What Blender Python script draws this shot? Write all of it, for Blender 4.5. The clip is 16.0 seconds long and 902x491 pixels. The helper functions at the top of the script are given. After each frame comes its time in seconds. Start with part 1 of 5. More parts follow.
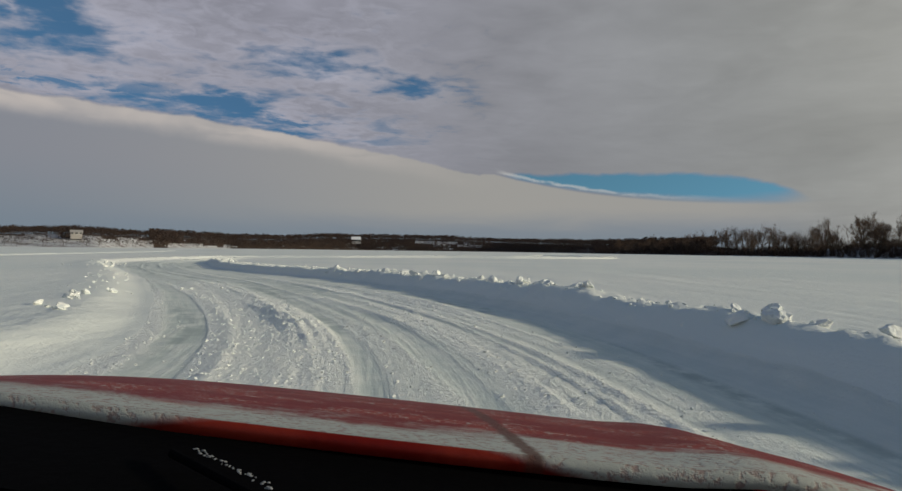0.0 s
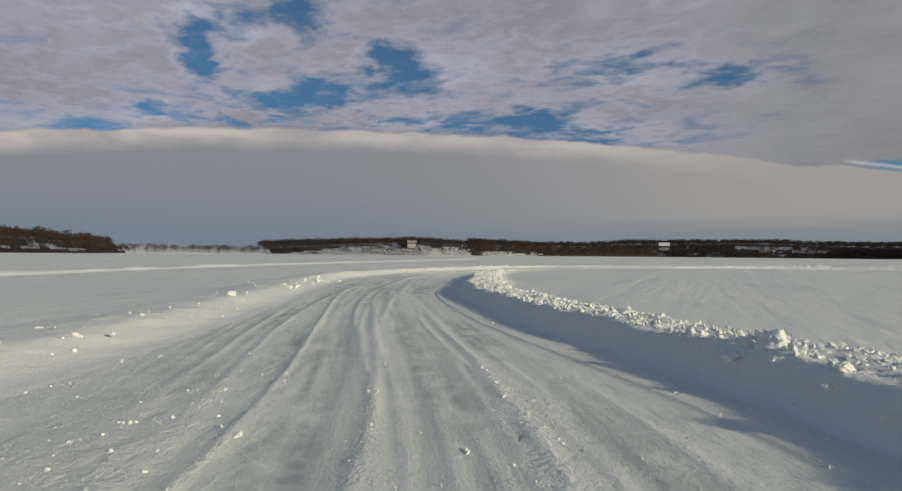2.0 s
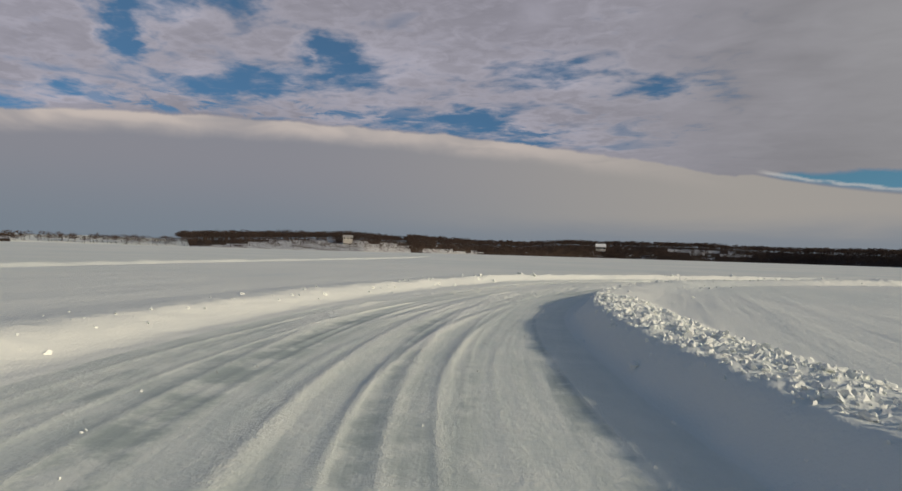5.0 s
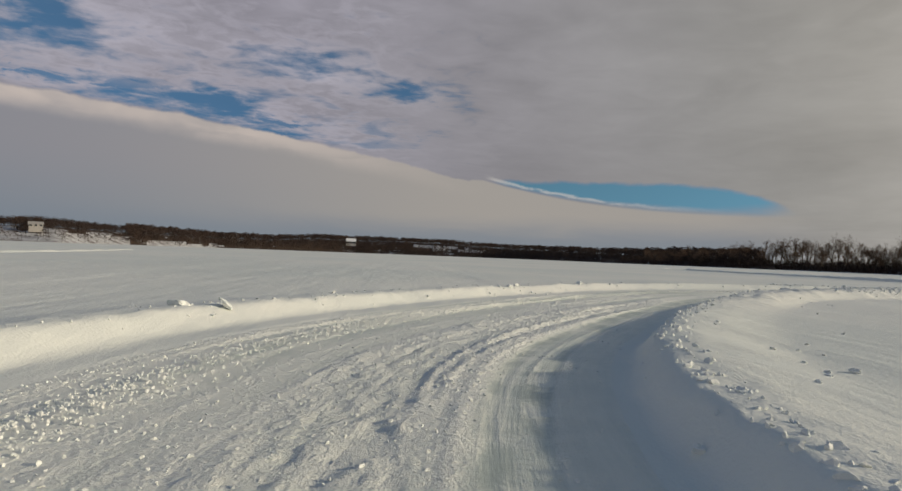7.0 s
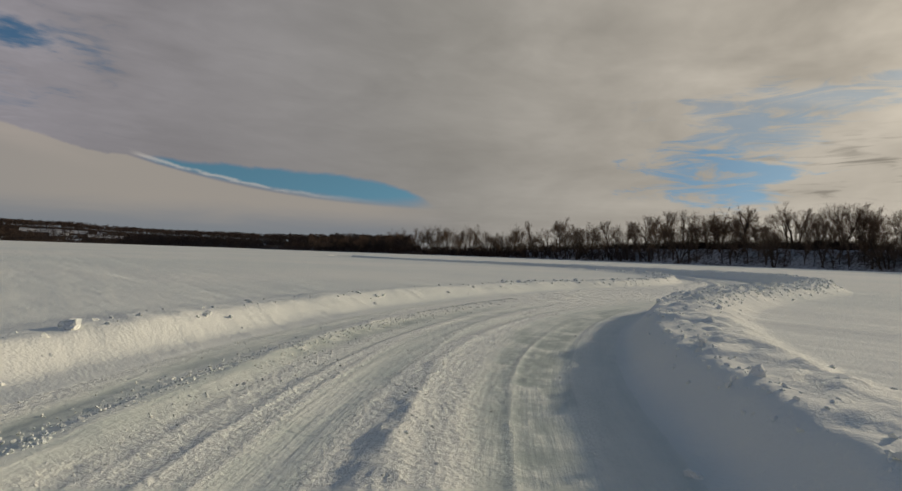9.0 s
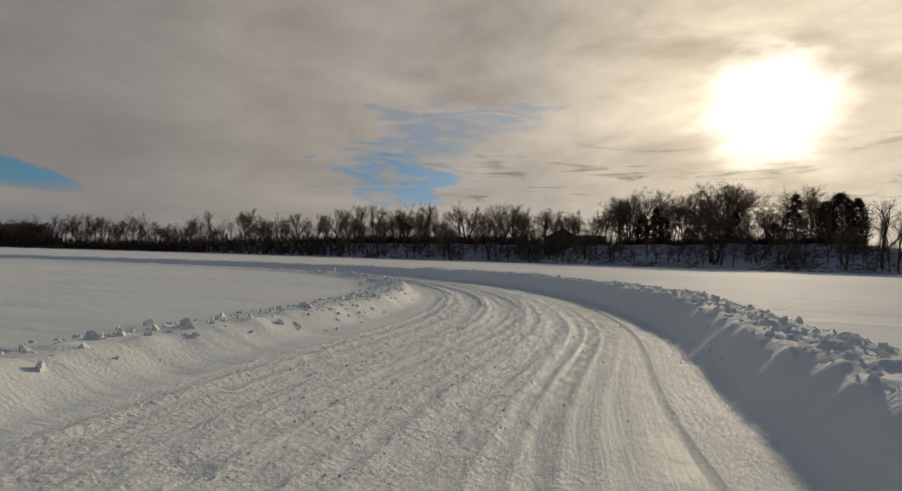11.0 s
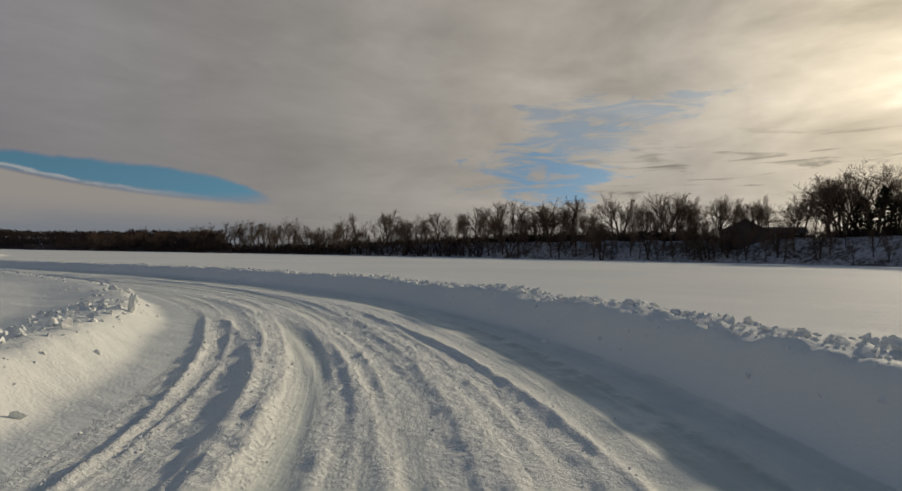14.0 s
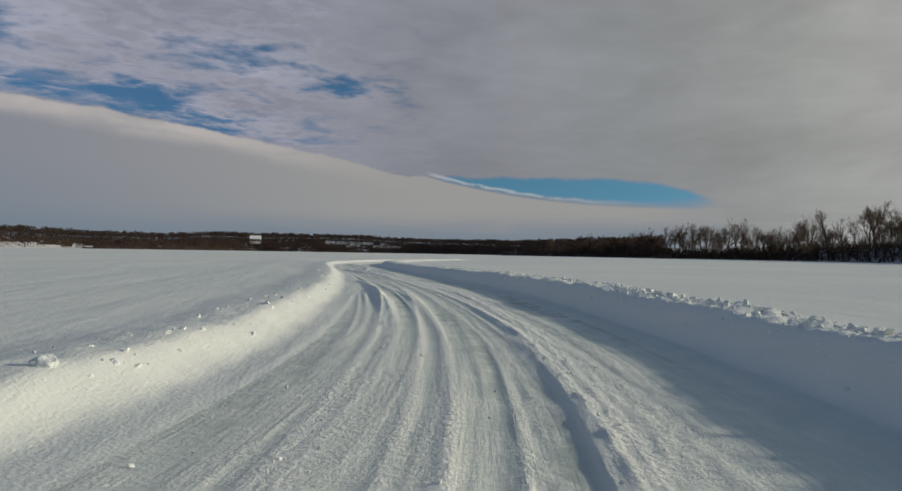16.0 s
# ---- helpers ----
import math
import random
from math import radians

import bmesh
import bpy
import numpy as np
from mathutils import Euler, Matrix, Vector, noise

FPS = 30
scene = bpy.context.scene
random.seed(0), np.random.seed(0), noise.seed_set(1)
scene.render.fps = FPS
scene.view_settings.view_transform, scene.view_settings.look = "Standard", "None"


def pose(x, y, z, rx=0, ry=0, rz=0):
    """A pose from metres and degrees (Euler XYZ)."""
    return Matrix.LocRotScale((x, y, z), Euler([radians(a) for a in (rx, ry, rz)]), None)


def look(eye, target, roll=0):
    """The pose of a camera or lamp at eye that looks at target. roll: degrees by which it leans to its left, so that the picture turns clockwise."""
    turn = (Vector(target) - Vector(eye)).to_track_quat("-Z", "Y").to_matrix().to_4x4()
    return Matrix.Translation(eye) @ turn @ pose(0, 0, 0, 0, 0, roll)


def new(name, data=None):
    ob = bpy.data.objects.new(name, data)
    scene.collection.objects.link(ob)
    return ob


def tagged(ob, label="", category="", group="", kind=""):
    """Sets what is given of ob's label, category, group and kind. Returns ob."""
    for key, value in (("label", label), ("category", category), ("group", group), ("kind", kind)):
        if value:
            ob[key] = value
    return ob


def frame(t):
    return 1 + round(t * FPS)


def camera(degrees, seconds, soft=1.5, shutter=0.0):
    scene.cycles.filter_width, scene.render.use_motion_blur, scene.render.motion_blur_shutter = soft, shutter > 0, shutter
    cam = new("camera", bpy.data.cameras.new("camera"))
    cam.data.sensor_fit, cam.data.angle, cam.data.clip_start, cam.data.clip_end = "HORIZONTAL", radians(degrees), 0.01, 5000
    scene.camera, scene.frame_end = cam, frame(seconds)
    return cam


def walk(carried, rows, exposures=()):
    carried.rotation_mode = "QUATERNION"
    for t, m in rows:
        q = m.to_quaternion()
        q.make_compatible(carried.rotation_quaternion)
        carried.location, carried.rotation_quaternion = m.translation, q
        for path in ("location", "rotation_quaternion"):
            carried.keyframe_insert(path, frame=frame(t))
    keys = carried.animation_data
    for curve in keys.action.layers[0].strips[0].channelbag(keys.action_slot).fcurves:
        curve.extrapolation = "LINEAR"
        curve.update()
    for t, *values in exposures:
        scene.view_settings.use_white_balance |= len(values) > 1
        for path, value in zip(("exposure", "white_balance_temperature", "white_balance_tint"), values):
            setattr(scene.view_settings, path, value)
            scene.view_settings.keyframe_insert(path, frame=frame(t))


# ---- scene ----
import functools

# ---------------------------------------------------------------- camera
cam = camera(78.47, 16.0, 1.5, 0.0)


def aim(x, y, z, yaw, pitch, roll):
    """Yaw counts to the left from +y, pitch upwards, roll leans to the left; degrees."""
    a, b = radians(yaw), radians(pitch)
    way = Vector((-math.sin(a) * math.cos(b), math.cos(a) * math.cos(b), math.sin(b)))
    eye = Vector((x, y, z))
    return look(eye, eye + way, roll)


PATH = [
    (0.0, (0.14, 0.38, 1.24, -4.69, 0.54, 0.76)),
    (0.5, (0.07, 5.56, 1.25, 2.74, 1.12, 0.87)),
    (1.0, (-0.45, 9.79, 1.26, 9.71, 0.98, 0.18)),
    (1.5, (-1.36, 13.65, 1.30, 17.45, 1.01, 0.49)),
    (2.0, (-3.28, 18.00, 1.29, 26.07, 0.92, 0.54)),
    (2.5, (-5.47, 21.76, 1.28, 35.21, 0.92, 0.80)),
    (3.0, (-7.99, 25.27, 1.25, 39.90, 0.80, 0.53)),
    (3.5, (-10.30, 28.59, 1.23, 35.56, 0.95, 1.56)),
    (4.0, (-12.31, 31.96, 1.25, 29.11, 0.92, 1.66)),
    (4.5, (-14.10, 35.65, 1.25, 23.49, 0.85, 1.72)),
    (5.0, (-15.53, 39.66, 1.25, 19.56, 0.76, 1.74)),
    (5.5, (-16.92, 43.84, 1.25, 16.48, 0.69, 1.74)),
    (6.0, (-17.87, 48.39, 1.27, 11.45, 0.65, 1.73)),
    (6.5, (-18.32, 53.42, 1.25, 3.90, 0.74, 2.13)),
    (7.0, (-18.11, 57.72, 1.24, -5.94, 1.07, 2.18)),
    (7.5, (-17.19, 61.70, 1.30, -15.60, 0.89, 2.00)),
    (8.0, (-15.61, 65.49, 1.26, -24.19, 0.56, 1.96)),
    (8.5, (-13.38, 69.24, 1.26, -31.94, 0.70, 1.92)),
    (9.0, (-10.93, 72.90, 1.25, -39.72, 0.90, 1.87)),
    (9.5, (-7.88, 76.05, 1.25, -48.29, 1.10, 1.81)),
    (10.0, (-4.48, 78.72, 1.25, -57.14, 1.26, 1.75)),
    (10.5, (-0.85, 80.70, 1.30, -64.99, 1.34, 1.69)),
    (11.0, (2.50, 81.99, 1.29, -71.05, 1.28, 1.60)),
    (11.5, (6.31, 82.98, 1.27, -76.55, 1.40, 1.69)),
    (12.0, (10.31, 83.70, 1.19, -81.60, 0.77, 1.65)),
    (12.5, (13.89, 84.24, 1.30, -78.87, 0.89, 1.20)),
    (13.0, (17.95, 85.51, 1.27, -72.14, 1.13, 0.67)),
    (13.5, (21.56, 86.74, 1.30, -64.11, 0.89, 0.66)),
    (14.0, (25.17, 88.75, 1.29, -55.53, 0.98, 0.89)),
    (14.5, (28.32, 91.35, 1.24, -45.28, 1.07, 0.94)),
    (15.0, (30.93, 94.41, 1.28, -34.18, 1.13, 0.75)),
    (15.5, (32.84, 97.49, 1.22, -22.65, 0.86, 0.71)),
    (16.0, (34.45, 100.40, 1.20, -11.92, 0.83, 0.93)),
]
walk(cam, [(t, aim(*p)) for t, p in PATH], [(0.0, -0.12, 6320, 8.5), (3.5, -0.11, 6500, 12), (7.5, -0.09, 6720, 12), (8.5, -0.2, 6850, 12), (10.3, -0.42, 6850, 15), (13.0, -0.48, 6830, 16), (14.5, -0.32, 6620, 12), (16.0, -0.18, 6150, 9)])

# ---------------------------------------------------------------- world and sun
SUN_AZ, SUN_EL = 100.6, 15.6          # clockwise from +y, and upwards; degrees


def nodes_of(owner):
    owner.use_nodes = True
    tree = owner.node_tree
    tree.nodes.clear()
    return tree


class Net:
    """Short hand for node trees."""

    def __init__(self, tree):
        self.tree = tree

    def add(self, kind, **settings):
        n = self.tree.nodes.new(kind)
        if "operation" in settings:
            n.operation = settings["operation"]
        if "use_clamp" in settings:
            n.use_clamp = settings["use_clamp"]
        if "interpolation_type" in settings:
            n.interpolation_type = settings["interpolation_type"]
        if "data_type" in settings:
            n.data_type = settings["data_type"]
        if "feature" in settings:
            n.feature = settings["feature"]
        if "attribute_name" in settings:
            n.attribute_name = settings["attribute_name"]
        if "sky_type" in settings:
            n.sky_type = settings["sky_type"]
            n.sun_disc = settings["sun_disc"]
            n.sun_elevation = settings["sun_elevation"]
            n.sun_rotation = settings["sun_rotation"]
        return n

    def link(self, a, b):
        self.tree.links.new(a, b)

    def feed(self, socket, value):
        if hasattr(value, "is_output"):
            self.link(value, socket)
        elif isinstance(value, tuple) and len(value) == 3 and socket.type == "RGBA":
            socket.default_value = (*value, 1)
        else:
            socket.default_value = value

    def math(self, op, a, b=0.0, c=0.0, clamp=False):
        n = self.add("ShaderNodeMath", operation=op, use_clamp=clamp)
        for s, v in zip(n.inputs, (a, b, c)):
            self.feed(s, v)
        return n.outputs[0]

    def ramp(self, value, lo, hi, a=0.0, b=1.0):
        n = self.add("ShaderNodeMapRange", interpolation_type="SMOOTHSTEP")
        for s, v in zip(n.inputs, (value, lo, hi, a, b)):
            self.feed(s, v)
        return n.outputs[0]

    def mix(self, fac, a, b):
        n = self.add("ShaderNodeMix", data_type="RGBA")
        self.feed(n.inputs[0], fac)
        self.feed(n.inputs[6], a)
        self.feed(n.inputs[7], b)
        return n.outputs[2]

    def noise(self, vector, scale, detail=4.0, rough=0.55, distort=0.0):
        n = self.add("ShaderNodeTexNoise")
        self.feed(n.inputs["Vector"], vector)
        for key, v in (("Scale", scale), ("Detail", detail), ("Roughness", rough), ("Distortion", distort)):
            n.inputs[key].default_value = v
        return n.outputs[0]

    def voronoi(self, vector, scale, feature="F1"):
        n = self.add("ShaderNodeTexVoronoi", feature=feature)
        self.feed(n.inputs["Vector"], vector)
        n.inputs["Scale"].default_value = scale
        return n.outputs["Distance"]

    def scaled(self, vector, x, y, z):
        n = self.add("ShaderNodeVectorMath", operation="MULTIPLY")
        self.feed(n.inputs[0], vector)
        n.inputs[1].default_value = (x, y, z)
        return n.outputs[0]


def build_world():
    world = bpy.data.worlds.new("winter_sky")
    scene.world = world
    net = Net(nodes_of(world))
    way = net.add("ShaderNodeTexCoord").outputs["Generated"]
    cut = net.add("ShaderNodeSeparateXYZ")
    net.link(way, cut.inputs[0])
    x, y, z = cut.outputs
    deg = 180 / math.pi
    az = net.math("MULTIPLY", net.math("ARCTAN2", x, y), deg)
    el = net.math("MULTIPLY", net.math("ARCSINE", z), deg)
    sky = net.add("ShaderNodeTexSky", sky_type="NISHITA", sun_disc=False, sun_elevation=radians(SUN_EL), sun_rotation=radians(SUN_AZ))
    lift = net.add("ShaderNodeVectorMath", operation="ADD")
    net.link(way, lift.inputs[0])
    lift.inputs[1].default_value = (0, 0, 0.32)
    net.link(lift.outputs[0], sky.inputs[0])
    blue = net.scaled(sky.outputs[0], 0.062, 0.110, 0.130)
    # the cloud deck seen in its own plane, so that the clouds flatten towards the horizon
    flat = net.math("ADD", net.math("MAXIMUM", z, 0.0), 0.06)
    deck = net.add("ShaderNodeCombineXYZ")
    net.link(net.math("DIVIDE", x, flat), deck.inputs[0])
    net.link(net.math("DIVIDE", y, flat), deck.inputs[1])
    plane = deck.outputs[0]
    big = net.noise(plane, 0.42, 3.0, 0.5)
    mid = net.noise(plane, 1.5, 3.0, 0.5, 0.5)
    fine = net.noise(net.scaled(plane, 1.0, 1.3, 1.0), 3.8, 3.0, 0.52, 0.6)
    angles = net.add("ShaderNodeCombineXYZ")
    net.link(net.math("MULTIPLY", az, 0.05), angles.inputs[0])
    net.link(net.math("MULTIPLY", el, 0.22), angles.inputs[1])
    streak = net.noise(angles.outputs[0], 1.4, 7.0, 0.6, 0.6)
    wisp = net.math("SUBTRACT", streak, 0.5)

    # the long arched edge of the nearer cloud bank
    t = net.math("DIVIDE", net.math("ADD", az, 33.0), 42.0)
    arch = net.math("SUBTRACT", 12.25, net.math("MULTIPLY", net.math("MULTIPLY", t, t), 4.85))
    lumps = net.noise(net.scaled(angles.outputs[0], 4.0, 0.8, 1.0), 1.0, 4.0, 0.6, 0.3)
    arch = net.math("ADD", arch, net.math("MULTIPLY", net.math("SUBTRACT", lumps, 0.5), 1.1))
    # under the blue opening its edge goes on in a hollow line
    hole = net.math("DIVIDE", net.math("SUBTRACT", az, 9.0), 29.5, clamp=True)
    lens_low = net.math("ADD", 4.6, net.math("MULTIPLY", net.math("POWER", net.math("SUBTRACT", 1.0, hole), 2.3), 3.3))
    lens_low = net.math("ADD", lens_low, net.math("MULTIPLY", wisp, 0.5))
    arch = net.math("MAXIMUM", arch, net.math("SUBTRACT", lens_low, net.ramp(az, 8.0, 2.0, 0.1, 9.0)))
    above = net.math("SUBTRACT", el, arch)

    # broken cloud above the arch, with blue between
    tiny = net.noise(net.scaled(plane, 1.0, 1.3, 1.0), 9.0, 3.0, 0.55, 0.6)
    field = net.math("ADD", net.math("MULTIPLY", mid, 0.45), net.math("ADD", net.math("MULTIPLY", fine, 0.47), net.math("MULTIPLY", tiny, 0.08)))
    puff = net.math("MULTIPLY", net.math("SUBTRACT", field, 0.5), 4.2)
    shreds = net.noise(net.scaled(angles.outputs[0], 2.2, 1.3, 1.0), 3.0, 8.0, 0.68, 0.8)
    torn = net.math("ADD", puff, net.math("MULTIPLY", net.math("SUBTRACT", shreds, 0.5), 0.9))
    torn = net.math("ADD", torn, net.math("MULTIPLY", net.math("SUBTRACT", tiny, 0.5), 0.8))
    bend_a = net.math("ADD", az, net.math("MULTIPLY", net.math("SUBTRACT", net.noise(net.scaled(angles.outputs[0], 4.0, 1.5, 1.0), 1.0, 4.0, 0.6), 0.5), 9.0))
    bend_e = net.math("ADD", net.math("ADD", el, 0.7), net.math("MULTIPLY", net.math("SUBTRACT", net.noise(net.scaled(angles.outputs[0], 3.0, 2.0, 7.0), 1.3, 4.0, 0.6), 0.5), 3.2))
    hollow = 0.0
    for a0, e0, wa, we in ((-51.6, 20.8, 1.5, 2.3), (-50.4, 18.2, 1.3, 1.2), (-47.6, 22.0, 2.4, 1.2), (-41.8, 23.7, 2.4, 1.5), (-29.2, 18.6, 4.4, 1.8), (-32.6, 20.0, 2.0, 1.3), (-38.6, 16.8, 3.6, 1.0), (-44.0, 15.4, 4.2, 0.8),
                           (-59.3, 11.2, 3.0, 0.8), (-55.0, 13.1, 3.0, 0.7), (-23.0, 13.9, 5.6, 0.9), (-17.6, 14.7, 2.6, 0.8), (-12.4, 12.2, 4.2, 0.8), (-9.6, 18.7, 5.6, 1.2), (1.2, 17.0, 3.4, 0.9), (-75.0, 11.2, 2.8, 1.6), (-73.0, 8.4, 2.5, 0.9)):
        p = net.math("DIVIDE", net.math("SUBTRACT", bend_a, a0), wa * 1.32)
        r = net.math("DIVIDE", net.math("SUBTRACT", bend_e, e0), we * 1.32)
        hollow = net.math("ADD", hollow, net.math("EXPONENT", net.math("MULTIPLY", net.math("ADD", net.math("MULTIPLY", p, p), net.math("MULTIPLY", r, r)), -1.0)))
    hollow = net.math("SUBTRACT", net.math("MINIMUM", hollow, 1.2), net.math("MULTIPLY", torn, 0.85))
    zone = net.math("MULTIPLY", net.ramp(az, -90.0, -70.0), net.ramp(az, 8.0, -8.0))
    faint = net.math("MULTIPLY", net.math("MULTIPLY", net.ramp(puff, -0.10, -0.65), zone), 0.55)
    gap = net.math("MAXIMUM", faint, net.math("MULTIPLY", net.ramp(hollow, 0.18, 1.2, 0.0, 0.95), net.ramp(az, 12.0, 5.0)))
    # thin streaks of blue close over the arch
    strip = net.math("MULTIPLY", net.ramp(az, -64.0, -48.0), net.ramp(az, -3.0, -10.0))
    strip = net.math("MULTIPLY", strip, net.math("MULTIPLY", net.ramp(above, 0.1, 0.7), net.ramp(above, 3.6, 1.4)))
    thread = net.noise(net.scaled(angles.outputs[0], 4.5, 4.2, 1.0), 1.0, 6.0, 0.6, 0.5)
    gap = net.math("MAXIMUM", gap, net.math("MULTIPLY", strip, net.ramp(thread, 0.50, 0.63, 0.0, 0.85)))
    gap = net.math("MULTIPLY", gap, net.ramp(above, 0.0, 0.35))
    fringe = net.math("MULTIPLY", net.math("MULTIPLY", net.ramp(hollow, -0.2, 0.3), zone), net.ramp(above, 0.0, 0.6))

    # the blue opening under the edge of the high deck: straight below, bulging above, a point at its end
    lens_top = net.math("SUBTRACT", 8.0, net.math("MULTIPLY", net.math("POWER", hole, 6.0), 3.2))
    lens_top = net.math("ADD", lens_top, net.math("MULTIPLY", net.math("SUBTRACT", lumps, 0.5), 0.7))
    up = net.math("SUBTRACT", el, lens_low)
    lens = net.math("MULTIPLY", net.ramp(net.math("ADD", up, net.math("MULTIPLY", wisp, net.math("MULTIPLY", hole, 2.5))), -0.1, net.math("ADD", 0.35, net.math("MULTIPLY", hole, 0.9))), net.ramp(net.math("ADD", net.math("SUBTRACT", lens_top, el), net.math("MULTIPLY", net.math("SUBTRACT", shreds, 0.5), 0.6)), -0.1, 0.45))
    lens = net.math("MULTIPLY", lens, net.math("MULTIPLY", net.ramp(hole, 0.0, 0.1), net.ramp(hole, 1.0, 0.88)))
    veil = net.ramp(net.math("ABSOLUTE", net.math("SUBTRACT", up, net.math("ADD", 0.42, net.math("MULTIPLY", net.math("SUBTRACT", shreds, 0.5), 0.8)))), 0.26, 0.0)
    veil = net.math("MULTIPLY", veil, net.math("MULTIPLY", net.ramp(hole, 0.0, 0.05), net.ramp(hole, 0.85, 0.25)))
    veil = net.math("MULTIPLY", veil, net.ramp(lumps, 0.36, 0.5))

    # the streaky blue patch beside the sun: a clear foot, and thin lines of blue over it
    thin = net.noise(net.scaled(angles.outputs[0], 3.4, 3.6, 1.0), 1.0, 6.0, 0.64, 0.9)
    patch = 0.0
    for a0, e0, wa, we, most in ((65.0, 8.3, 7.4, 3.2, 0.78), (68.0, 11.6, 6.5, 2.2, 0.5), (72.0, 14.6, 11.0, 1.5, 0.42)):
        p = net.math("DIVIDE", net.math("SUBTRACT", az, a0), wa)
        r = net.math("DIVIDE", net.math("SUBTRACT", el, e0), we)
        ball = net.math("SUBTRACT", 1.0, net.math("ADD", net.math("MULTIPLY", p, p), net.math("MULTIPLY", r, r)))
        ball = net.math("ADD", ball, net.math("ADD", net.math("MULTIPLY", net.math("SUBTRACT", thin, 0.5), 6.5), net.math("MULTIPLY", wisp, 1.4)))
        patch = net.math("MAXIMUM", patch, net.ramp(ball, -0.2, 1.2, 0.0, most))
    overhead = net.math("MULTIPLY", net.ramp(el, 26.0, 38.0), 0.9)
    patch = net.math("MAXIMUM", patch, overhead)
    clear = net.math("MAXIMUM", net.math("MAXIMUM", gap, lens), patch, clamp=True)

    # how near the sun: cloud glows there
    to_sun = Vector((math.sin(radians(SUN_AZ)) * math.cos(radians(SUN_EL)), math.cos(radians(SUN_AZ)) * math.cos(radians(SUN_EL)), math.sin(radians(SUN_EL))))
    dot = net.add("ShaderNodeVectorMath", operation="DOT_PRODUCT")
    net.link(way, dot.inputs[0])
    dot.inputs[1].default_value = to_sun
    angle = net.math("MULTIPLY", net.math("ARCCOSINE", net.math("MINIMUM", dot.outputs["Value"], 1.0)), deg)
    ragged = net.math("ADD", angle, net.math("MULTIPLY", wisp, 4.0))
    # the white blot of sun behind thin cloud, drawn out downwards
    blot_x = net.math("DIVIDE", net.math("SUBTRACT", az, 101.0), 1.05)
    blot_y = net.math("SUBTRACT", el, 14.0)
    blot = net.math("SQRT", net.math("ADD", net.math("MULTIPLY", blot_x, blot_x), net.math("MULTIPLY", blot_y, blot_y)))
    small = net.noise(net.scaled(angles.outputs[0], 5.0, 2.6, 1.0), 1.0, 5.0, 0.55, 0.4)
    core = net.math("POWER", net.ramp(net.math("ADD", blot, net.math("MULTIPLY", net.math("SUBTRACT", small, 0.5), 5.0)), 7.8, 1.9), 1.6)
    patches = net.math("SUBTRACT", net.noise(net.scaled(angles.outputs[0], 1.5, 0.75, 1.0), 1.0, 4.0, 0.55, 0.4), 0.5)
    halo = net.ramp(ragged, 75.0, 2.0)
    near = net.ramp(ragged, 24.0, 4.0)

    lively = net.math("MULTIPLY", net.ramp(el, 6.0, 20.0, 0.35, 1.0), net.ramp(az, 20.0, -12.0, 0.22, 1.0))
    puffs = net.math("MULTIPLY", net.math("SUBTRACT", field, 0.5), net.math("MULTIPLY", lively, 2.1))
    shade = net.math("ADD", net.math("ADD", 1.08, puffs), net.math("MULTIPLY", fringe, 0.36))
    shade = net.math("MULTIPLY", shade, net.math("ADD", 0.75, net.math("MULTIPLY", big, 0.5)))
    streaks = net.math("ADD", 1.0, net.math("MULTIPLY", wisp, net.math("ADD", 0.10, net.math("MULTIPLY", near, 0.8))))
    shade = net.math("MULTIPLY", shade, streaks)
    shade = net.math("MULTIPLY", shade, net.math("ADD", 1.0, net.math("MULTIPLY", patches, net.math("ADD", 0.35, net.math("MULTIPLY", halo, 0.9)))))
    lines = net.math("MULTIPLY", net.ramp(net.noise(net.scaled(angles.outputs[0], 2.6, 5.5, 1.0), 1.0, 4.0, 0.55, 1.0), 0.54, 0.70), net.math("MULTIPLY", net.ramp(el, 13.0, 9.0), net.ramp(az, 60.0, 78.0)))
    shade = net.math("MULTIPLY", shade, net.math("SUBTRACT", 1.0, net.math("MULTIPLY", lines, 0.42)))
    warm_side = net.ramp(az, -15.0, 45.0)
    colour = net.mix(halo, net.mix(warm_side, (0.252, 0.248, 0.288), (0.275, 0.277, 0.268)), (0.585, 0.548, 0.468))
    colour = net.mix(near, colour, (0.98, 0.885, 0.67))
    bank = net.mix(net.ramp(el, 0.0, 9.0), (0.195, 0.24, 0.285), (0.255, 0.262, 0.295))
    warm_bank = net.math("MULTIPLY", net.ramp(az, -42.0, 14.0), net.ramp(net.math("ADD", el, net.math("MULTIPLY", wisp, 2.5)), 1.5, 4.5, 0.15, 1.0))
    bank = net.mix(warm_bank, bank, (0.365, 0.348, 0.322))
    rim = net.math("MULTIPLY", net.ramp(above, -2.1, -0.15), net.ramp(above, 0.35, 0.0))
    rim = net.math("MULTIPLY", rim, net.math("MULTIPLY", net.ramp(az, 12.0, -22.0), net.ramp(mid, 0.30, 0.62, 0.35, 1.0)))
    low = net.math("MULTIPLY", net.ramp(above, 0.25, 0.0), net.math("MULTIPLY", net.ramp(az, 42.0, 30.0), net.ramp(az, -125.0, -100.0)))
    lit = net.add("ShaderNodeVectorMath", operation="SCALE")
    net.link(colour, lit.inputs[0])
    net.link(shade, lit.inputs["Scale"])
